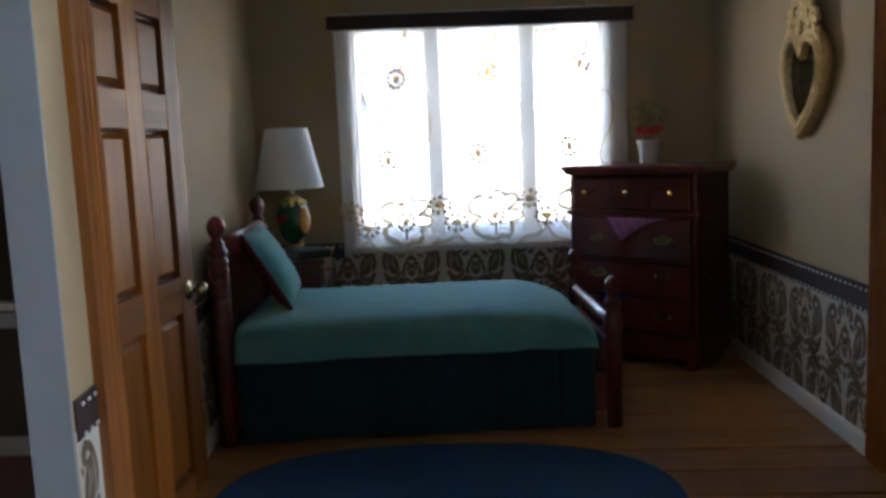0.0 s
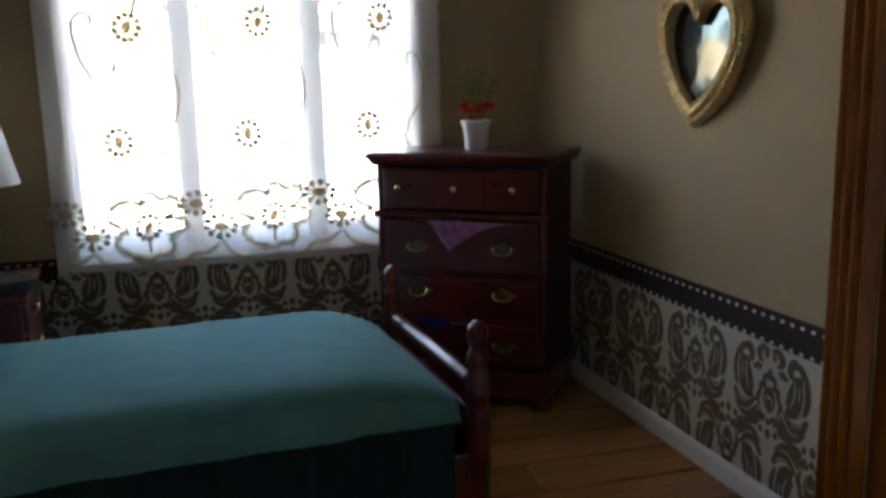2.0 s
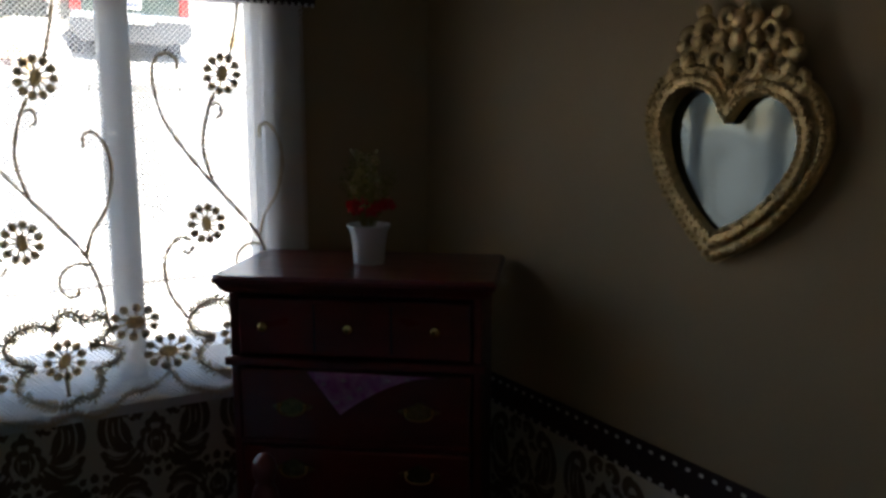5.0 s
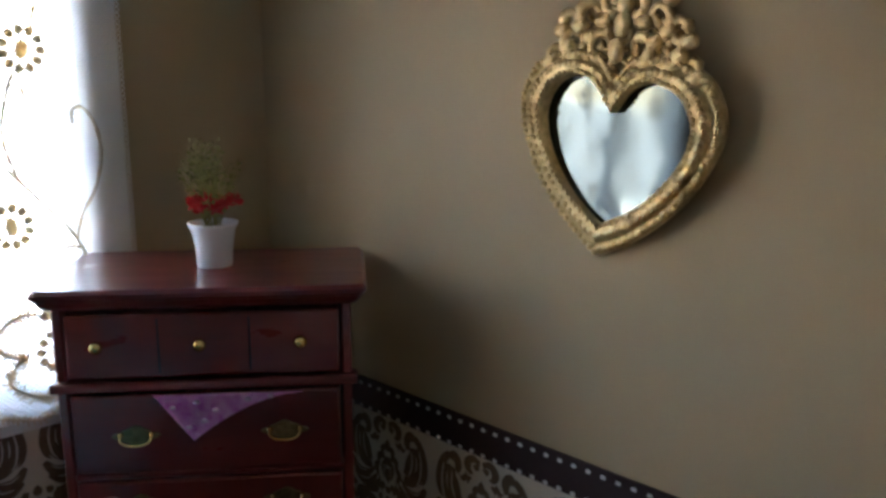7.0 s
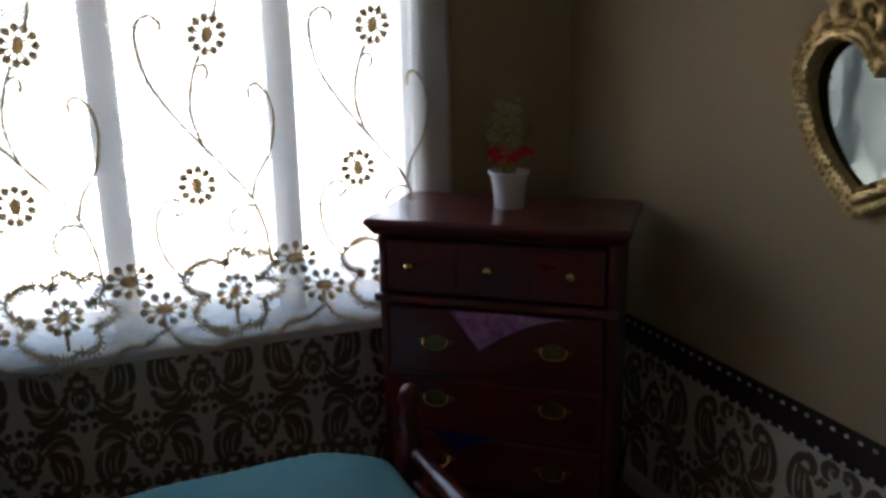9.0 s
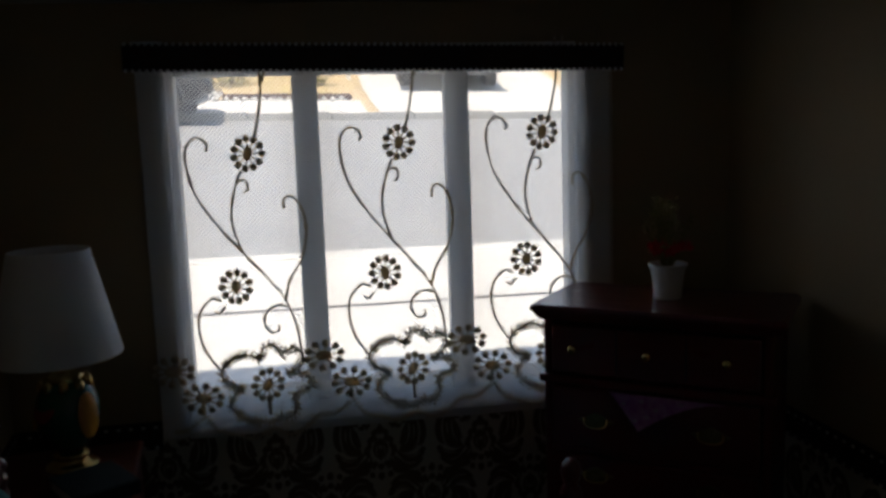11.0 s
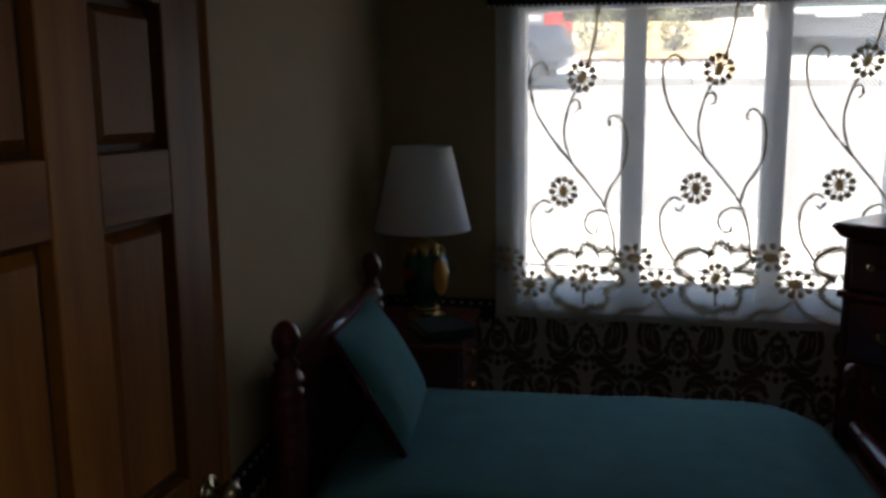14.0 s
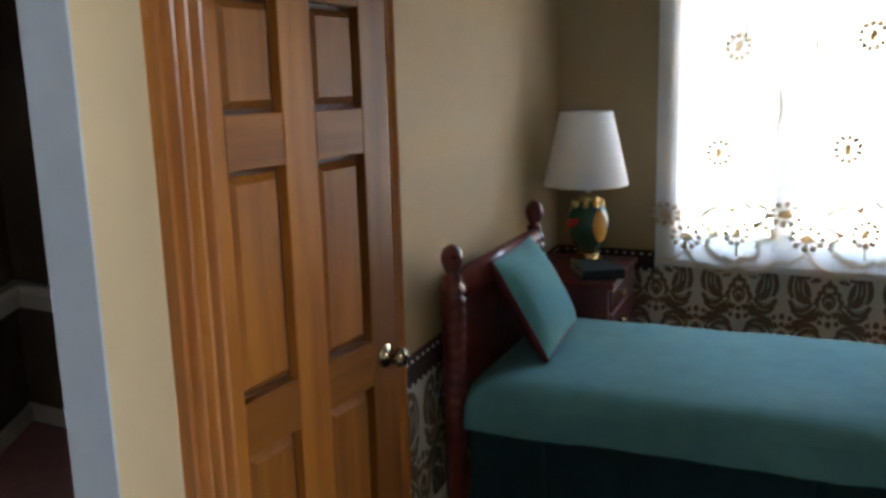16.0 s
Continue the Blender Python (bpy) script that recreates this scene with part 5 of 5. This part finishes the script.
        stem([(0.0118, -0.0612), (0.0140, -0.0530), (0.0192, -0.0445), (0.0218, -0.0330), (0.0205, -0.0235), (0.0168, -0.0182), (0.0135, -0.0190), (0.0132, -0.0232)], ox, oz)
        stem([(0.0128, -0.0640), (0.0085, -0.0632), (0.0040, -0.0655), (0.0026, -0.0705), (0.0052, -0.0745), (0.0082, -0.0740), (0.0086, -0.0716)], ox, oz)
        # cloud-shaped medallion round the low flower
        chain(CLOUD, ox, oz, 0.00095, 0.0010)
        # hem of swags
        chain([(-0.0243, -0.1075), (-0.0190, -0.1150), (-0.0120, -0.1178), (-0.0040, -0.1198), (0.0035, -0.1165), (0.0110, -0.1195), (0.0180, -0.1165), (0.0230, -0.1120), (0.0300, -0.1118), (0.0375, -0.1065)], ox, oz, 0.00070, 0.0011)
        stem([(0.0026, -0.1025), (0.0028, -0.1100)], ox, oz, 0.0007)
        stem([(0.0375, -0.1005), (0.0375, -0.1055)], ox, oz, 0.0006)


curtain()


def valance():
    e = holder("valance", Matrix.Translation((-0.0785, -0.0085, 0.2214)) @ Matrix.Rotation(radians(0.9), 4, "Y"), "black ribbon valance edged with white picots above the window", "valance")
    part("ribbon", new_box(0, 0.2035, -0.0042, -0.0006, 0, 0.0104, bevel=0.0008, seg=2), M_RIBBON, e)
    bm = bmesh.new()
    k = 78
    for i in range(k):
        x = (i + 0.5) * 0.2035 / k
        for z in (0.0001, 0.0103):
            ball(bm, (x, -0.0040, z), (0.0007, 0.0006, 0.0008), 7, 5)
    ob = part("picot_edging", bm, M_STITCH, e, "white picot edging")
    ob["kind"] = "stuff"
    part("rod", new_box(0.002, 0.2015, -0.0008, 0.0042, 0.0012, 0.0090), M_WHITE, e)


valance()

# ---- street: vehicles, planting ----
def car_paint(name, c):
    return mat(name, c, 0.3, metal=0.3, scale=8, amount=0.15, coat=0.8)


M_CARBLUE = car_paint("navy_black_car_paint", (0.018, 0.024, 0.038))
M_TRUCK = car_paint("dark_green_car_paint", (0.02, 0.045, 0.035))
M_PLASTIC = mat("dark_grey_bumper_plastic", (0.06, 0.065, 0.07), 0.6, scale=30)
M_CHROME = mat("chrome_bumper", (0.75, 0.76, 0.78), 0.15, metal=1.0, scale=20)
M_TYRE = mat("black_tyre_rubber", (0.02, 0.02, 0.02), 0.85, scale=40)
M_RIM = mat("silver_alloy", (0.55, 0.57, 0.6), 0.35, metal=0.8, scale=30)
M_CARGLASS = mat("dark_car_glass", (0.02, 0.025, 0.03), 0.08, scale=5)
M_TAIL = mat("red_tail_lamp", (0.5, 0.015, 0.01), 0.2, scale=30)
M_PLATE = mat("white_plate", (0.75, 0.75, 0.75), 0.4, scale=30)
M_BAR = mat("plate_bars", (0.05, 0.07, 0.2), 0.5)
M_SHRUB = mat("shrub_leaves", (0.10, 0.14, 0.035), 0.7, col2=(0.17, 0.17, 0.05), scale=9)
M_HEDGE = mat("dark_hedge_leaves", (0.022, 0.030, 0.016), 0.8, col2=(0.05, 0.055, 0.03), scale=5)
M_BLOOM = mat("white_blossom", (0.78, 0.77, 0.7), 0.7, scale=20)
M_BLOOMR = mat("red_blossom", (0.55, 0.03, 0.04), 0.7, scale=20)
M_HOUSE = mat("pale_house_wall", (0.62, 0.66, 0.70), 0.7, scale=3, amount=0.12)
M_ROOF = mat("brown_roof_shingles", (0.14, 0.10, 0.08), 0.9, scale=14)


def wheel(e, x, y, z, r, side):
    """side: +1 if the outer face looks to -y of the thing."""
    turn = Matrix.Translation((x, y, z)) @ Matrix.Rotation(radians(90), 4, "X")
    t = part("wheel", lathe(bmesh.new(), [(r * 0.70, -0.10), (r * 0.94, -0.10), (r, -0.07), (r, 0.07), (r * 0.94, 0.10), (r * 0.70, 0.10)], 28, m=turn), M_TYRE, e, "black tyre", smooth=False)
    bm = bmesh.new()
    s = side
    lathe(bm, [(r * 0.16, s * 0.06), (r * 0.20, s * 0.085), (r * 0.05, s * 0.095)], 16, m=turn)
    lathe(bm, [(r * 0.64, s * 0.10), (r * 0.72, s * 0.105), (r * 0.72, s * 0.08), (r * 0.64, s * 0.07)], 28, m=turn)
    for k in range(6):
        a = k * math.pi / 3
        box(bm, r * 0.12, r * 0.68, -r * 0.085, r * 0.085, min(s * 0.06, s * 0.092), max(s * 0.06, s * 0.092), bevel=0.008, m=turn @ Matrix.Rotation(a, 4, "Z"))
    part("rim", bm, M_RIM, t, "six-spoke silver rim")


def hull(bm, sections):
    """Loft closed outlines of one length."""
    rings = [[bm.verts.new(p) for p in s] for s in sections]
    for a, b in zip(rings, rings[1:]):
        for i in range(len(a)):
            q = (i + 1) % len(a)
            bm.faces.new((a[i], a[q], b[q], b[i]))
    bm.faces.new(rings[0][::-1])
    bm.faces.new(rings[-1])
    return bm


def side_car():
    """A parked car seen from the side: x along it, tail at +x, -y towards the street."""
    zb = ground_z(-2.2, 12.9) - 0.01
    e = holder("car", pose(-2.22, 12.40, zb, 0, 1.2, 0), "dark navy car with red tail lamps parked at the far kerb", "car")
    w = 1.72
    prof = [(-3.35, 0.5), (-3.3, 0.85), (-2.4, 1.00), (-1.2, 1.04), (0.35, 1.12), (0.62, 1.16), (0.76, 0.98), (0.82, 0.78), (0.91, 0.68), (0.92, 0.54), (0.83, 0.42), (0.60, 0.34), (-3.2, 0.30)]
    bm = bmesh.new()
    hull(bm, [[(x, y, z) for x, z in [(px * (1 - abs(k) * 0.03), 0.6 + (pz - 0.6) * (1 - abs(k) * 0.05)) for px, pz in prof]] for k, y in ((1, 0.0), (0.15, 0.09), (0, 0.4), (0, w - 0.4), (0.15, w - 0.09), (1, w))])
    part("body", bm, M_CARBLUE, e, "glossy navy-black body", smooth=True)
    # flared arches over the wheels
    for x in (-2.42, 0.15):
        for y in (-0.02, w + 0.02):
            pts = [Vector((x + 0.40 * math.cos(a), y, 0.34 + 0.40 * math.sin(a))) for a in [math.pi * q / 14 for q in range(15)]]
            part("wheel_arch", tube(bmesh.new(), pts, 0.035, 8), M_CARBLUE, e, smooth=True)
            turn = Matrix.Translation((x, y + (0.03 if y < 0 else -0.03), 0.34)) @ Matrix.Rotation(radians(90), 4, "X")
            part("arch_hollow", lathe(bmesh.new(), [(0.002, -0.012), (0.40, -0.012), (0.40, 0.012), (0.002, 0.012)], 28, m=turn), M_TYRE, e)
    bm = bmesh.new()
    cab = [(-2.3, 1.0), (-1.5, 1.50), (-0.1, 1.57), (0.32, 1.50), (0.56, 1.12)]
    hull(bm, [[(x, y, z) for x, z in cab] for y in (0.14, w - 0.14)])
    bmesh.ops.bevel(bm, geom=list(bm.edges), offset=0.04, segments=2, affect="EDGES")
    part("cabin", bm, M_CARGLASS, e, "dark glazed cabin")
    for x in (-2.42, 0.15):
        for y, s in ((0.03, 1), (w - 0.03, -1)):
            wheel(e, x, y, 0.33, 0.33, s)
    for y in (0.0, w - 0.26):
        part("tail_light", new_box(0.52, 0.80, y - 0.012, y + 0.27, 0.90, 1.10, bevel=0.05, seg=3), M_TAIL, e, "red tail lamp")
    part("bumper", new_box(0.62, 0.98, 0.05, w - 0.05, 0.46, 0.66, bevel=0.07, seg=3), M_CARBLUE, e)
    part("door_line", new_box(-0.72, -0.70, -0.006, 0.01, 0.42, 1.0), M_PLASTIC, e)
    part("door_handle", new_box(-0.98, -0.80, -0.03, 0.0, 0.86, 0.895, bevel=0.01), M_CARBLUE, e)


side_car()


def truck():
    """A pickup seen from behind: x across, tail at y = 0."""
    zb = 1.10
    e = holder("pickup_truck", pose(3.12, 16.9, zb, 0, 1.2, -2) @ Matrix.Scale(1.13, 4), "dark green pickup truck parked nose-in on a driveway", "truck")
    h = 0.95
    part("bed", new_box(-h, h, 0.12, 2.2, 0.48, 1.12, bevel=0.05, seg=3), M_TRUCK, e, "dark green cargo bed")
    part("tailgate", new_box(-0.78, 0.78, 0.06, 0.13, 0.60, 1.10, bevel=0.02, seg=2), M_TRUCK, e)
    part("cab", new_box(-h + 0.04, h - 0.04, 2.0, 4.4, 0.48, 1.75, bevel=0.12, seg=3), M_TRUCK, e, "dark green cab")
    part("rear_window", new_box(-0.72, 0.72, 1.99, 2.03, 1.2, 1.6, bevel=0.01), M_CARGLASS, e)
    part("rear_bumper", new_box(-h, h, -0.10, 0.12, 0.60, 0.72, bevel=0.03, seg=2), M_CHROME, e, "chrome bumper top")
    bm = bmesh.new()
    out = [(-0.98, 0.60), (-0.98, 0.50), (-0.80, 0.26), (0.62, 0.23), (0.66, 0.26), (0.88, 0.28), (0.96, 0.42), (0.96, 0.60)]
    prism(bm, out, -0.08, 0.20)
    part("bumper_skirt", bm, M_PLASTIC, e, "dark grey plastic lower bumper")
    part("step", new_box(-0.35, 0.35, -0.12, 0.0, 0.545, 0.60, bevel=0.015), M_CHROME, e)
    for s in (-1, 1):
        part("tail_light", new_box(s * 0.87 - 0.08, s * 0.87 + 0.08, 0.05, 0.16, 0.74, 1.05, bevel=0.02), M_TAIL, e, "red tail lamp")
    pl = part("number_plate", new_box(-0.16, 0.16, 0.045, 0.062, 0.80, 0.96, bevel=0.006), M_PLATE, e, "white plate with dark bars")
    part("plate_bar", new_box(-0.12, 0.12, 0.040, 0.044, 0.85, 0.90), M_BAR, pl)
    for x in (-0.8, 0.8):
        for y in (1.0, 3.6):
            bm = bmesh.new()
            turn = Matrix.Translation((x, y, 0.36)) @ Matrix.Rotation(radians(90), 4, "Y")
            lathe(bm, [(0.22, -0.11), (0.34, -0.11), (0.36, -0.08), (0.36, 0.08), (0.34, 0.11), (0.22, 0.11)], 24, m=turn)
            part("wheel", bm, M_TYRE, e, "black tyre")


truck()


def shrub(x, y, r, h, seed, bloom):
    rnd = random.Random(seed)
    z = ground_z(x, y)
    e = holder("shrub", pose(x, y, z), "loose green garden shrub with pale blossom" if bloom is M_BLOOM else "loose green garden shrub with red blossom" if bloom else "loose yellow-green garden shrub", "shrub", "front yard shrubs")
    bm = bmesh.new()
    for k in range(9):
        a = rnd.uniform(0, 6.28)
        tip = Vector((math.cos(a) * r * rnd.uniform(0.2, 0.8), math.sin(a) * r * rnd.uniform(0.2, 0.8), h * rnd.uniform(0.5, 0.9)))
        tube(bm, curve_points([(0, 0, -0.02), tuple(tip * 0.5 + Vector((0, 0, 0.05))), tuple(tip)], 3), 0.012, 5, taper=lambda f: 1 - 0.7 * f)
    part("branches", bm, M_BARK, e)
    bm = bmesh.new()
    fl = bmesh.new()
    for k in range(900):
        a, u = rnd.uniform(0, 6.28), rnd.random()
        rr = r * (0.35 + 0.65 * rnd.random()) * (1 + 0.3 * math.sin(a * 3 + seed))
        zz = h * (0.08 + 0.92 * u)
        rr *= math.sqrt(max(0.05, 1 - (u - 0.45) ** 2 * 2.2))
        c = Vector((rr * math.cos(a), rr * math.sin(a), zz))
        d = Vector((rnd.uniform(-1, 1), rnd.uniform(-1, 1), rnd.uniform(-1, 1))).normalized() * rnd.uniform(0.035, 0.07)
        s = d.cross(Vector((rnd.uniform(-1, 1), rnd.uniform(-1, 1), rnd.uniform(-1, 1)))).normalized() * d.length * 0.4
        tgt = fl if bloom and rnd.random() < 0.16 and u > 0.35 else bm
        tgt.faces.new([tgt.verts.new(q) for q in (c - d * 0.5, c + s, c + d * 0.5, c - s)])
    part("foliage", bm, M_SHRUB, e)["kind"] = "stuff"
    if bloom:
        part("blossom", fl, bloom, e)["kind"] = "stuff"
    else:
        fl.free()


shrub(-1.33, 17.3, 0.42, 0.95, 1, M_BLOOM)
shrub(0.27, 17.3, 0.38, 0.85, 2, M_BLOOM)
shrub(-0.5, 18.9, 0.30, 0.45, 3, None)
shrub(-3.4, 17.6, 0.6, 0.9, 5, M_BLOOMR)


def hedge():
    """Dark clipped hedge along the back of the yard, dotted with flowers."""
    rnd = random.Random(31)
    e = holder("hedge", pose(-3.4, 21.6, ground_z(-3.4, 21.6)), "dark green hedge dotted with white and red flowers", "hedge")
    half, deep, high = 5.5, 0.45, 1.25
    bm, wh, rd = bmesh.new(), bmesh.new(), bmesh.new()
    for k in range(7000):
        f = rnd.random()
        c = Vector((rnd.uniform(-half, half), rnd.uniform(-deep, deep) if f < 0.3 else -deep + rnd.uniform(0, 0.18), rnd.uniform(-0.1, high)))
        c.z *= 1 + 0.10 * noise.noise(Vector((c.x * 1.3, 0, 4)))
        d = Vector((rnd.uniform(-1, 1), rnd.uniform(-1, 1), rnd.uniform(-1, 1))).normalized() * rnd.uniform(0.08, 0.16)
        s_ = d.cross(Vector((rnd.uniform(-1, 1), rnd.uniform(-1, 1), rnd.uniform(-1, 1)))).normalized() * d.length * 0.45
        bm.faces.new([bm.verts.new(q) for q in (c - d * 0.5, c + s_, c + d * 0.5, c - s_)])
    for k in range(130):
        x = rnd.uniform(-half, half)
        z = 0.42 + 0.10 * math.sin(x * 2.1) + rnd.gauss(0, 0.05) if rnd.random() < 0.7 else rnd.uniform(0.1, 1.1)
        ball(rd if rnd.random() < 0.12 else wh, (x, -deep - 0.05, z), rnd.uniform(0.025, 0.05), 7, 5)
    part("core", new_box(-half, half, -deep + 0.12, deep - 0.1, -0.3, high - 0.15), M_HEDGE, e)
    part("foliage", bm, M_HEDGE, e)["kind"] = "stuff"
    part("blossom", wh, M_BLOOM, e, "white blossom")["kind"] = "stuff"
    part("blossom", rd, M_BLOOMR, e, "red blossom")["kind"] = "stuff"


hedge()

def garden_post():
    z = ground_z(1.05, 18.0)
    e = holder("garden_post", pose(1.05, 18.0, z - 0.02), "short white painted garden post at the lawn's edge", "post")
    part("shaft", new_box(-0.045, 0.045, -0.045, 0.045, 0, 0.34, bevel=0.008), M_BLOOM, e)
    part("cap", new_box(-0.065, 0.065, -0.065, 0.065, 0.34, 0.38, bevel=0.012, seg=2), M_BLOOM, e)


garden_post()

# edging timbers along the yard
for i, (xa, xb) in enumerate(((-6.4, -3.9), (-3.85, -1.45), (-1.4, 0.96))):
    za = ground_z((xa + xb) / 2, 15.8)
    e = holder("edging_timber", pose((xa + xb) / 2, 15.80, za, 0, 1.2, 0), "dark brown landscape edging timber along the yard", "edging", "edging timbers")
    part("timber", new_box(-(xb - xa) / 2, (xb - xa) / 2, -0.06, 0.06, -0.03, 0.125, bevel=0.012), M_BARK, e)
    bm = bmesh.new()
    n_ = int((xb - xa) / 0.16)
    for k in range(n_):
        ball(bm, (-(xb - xa) / 2 + 0.08 + k * 0.16, -0.085, 0.022), (0.07, 0.03, 0.042), 8, 5)
    part("brick_row", bm, M_CONCRETE, e, "row of pale edging stones")["kind"] = "stuff"


def house():
    e = holder("house", pose(1.5, 24.0, ground_z(1.5, 24.0)), "pale blue-grey house across the street", "house")
    part("wall", new_box(-9, 8, 0, 6, -0.3, 2.9), M_HOUSE, e)
    bm = bmesh.new()
    prism(bm, [(-9.6, 2.9), (8.6, 2.9), (8.2, 3.1), (-0.5, 4.6), (-9.2, 3.1)], -0.5, 6.5)
    part("roof", bm, M_ROOF, e)
    gd = part("garage_door", new_box(0.2, 4.4, -0.04, 0.02, -0.05, 2.2, bevel=0.01), M_WHITE, e, "white panelled garage door")
    for k in range(4):
        part("door_panel", new_box(0.3, 4.3, -0.06, -0.035, 0.05 + k * 0.55, 0.5 + k * 0.55, bevel=0.02), M_WHITE, gd)
    for x in (-6.5, -3.0):
        wn__ = part("window", new_box(x, x + 1.6, -0.04, 0.02, 1.0, 2.2, bevel=0.01), M_WHITE, e, "white framed window")
        part("pane", new_box(x + 0.1, x + 1.5, -0.05, -0.03, 1.1, 2.1), M_CARGLASS, wn__)


house()


# ---- floor planks ----
PW = 0.0246
rnd = random.Random(21)
yy = YF + 0.0004
while yy < -0.001:
    y1 = min(yy + PW, -0.0002)
    xs = [-0.136]
    xa = -0.136 + rnd.uniform(0.06, 0.22)
    while xa < XR - 0.03:
        xs.append(xa)
        xa += rnd.uniform(0.16, 0.24)
    xs.append(XR + 0.0135)
    for a, b in zip(xs, xs[1:]):
        part("plank", new_box(a + 0.00015, b - 0.00015, yy + 0.0008, y1 - 0.0008, FZ - 0.0014, FZ + rnd.uniform(-0.0001, 0.0001), bevel=0.0004), M_PLANK, fl)
    yy += PW
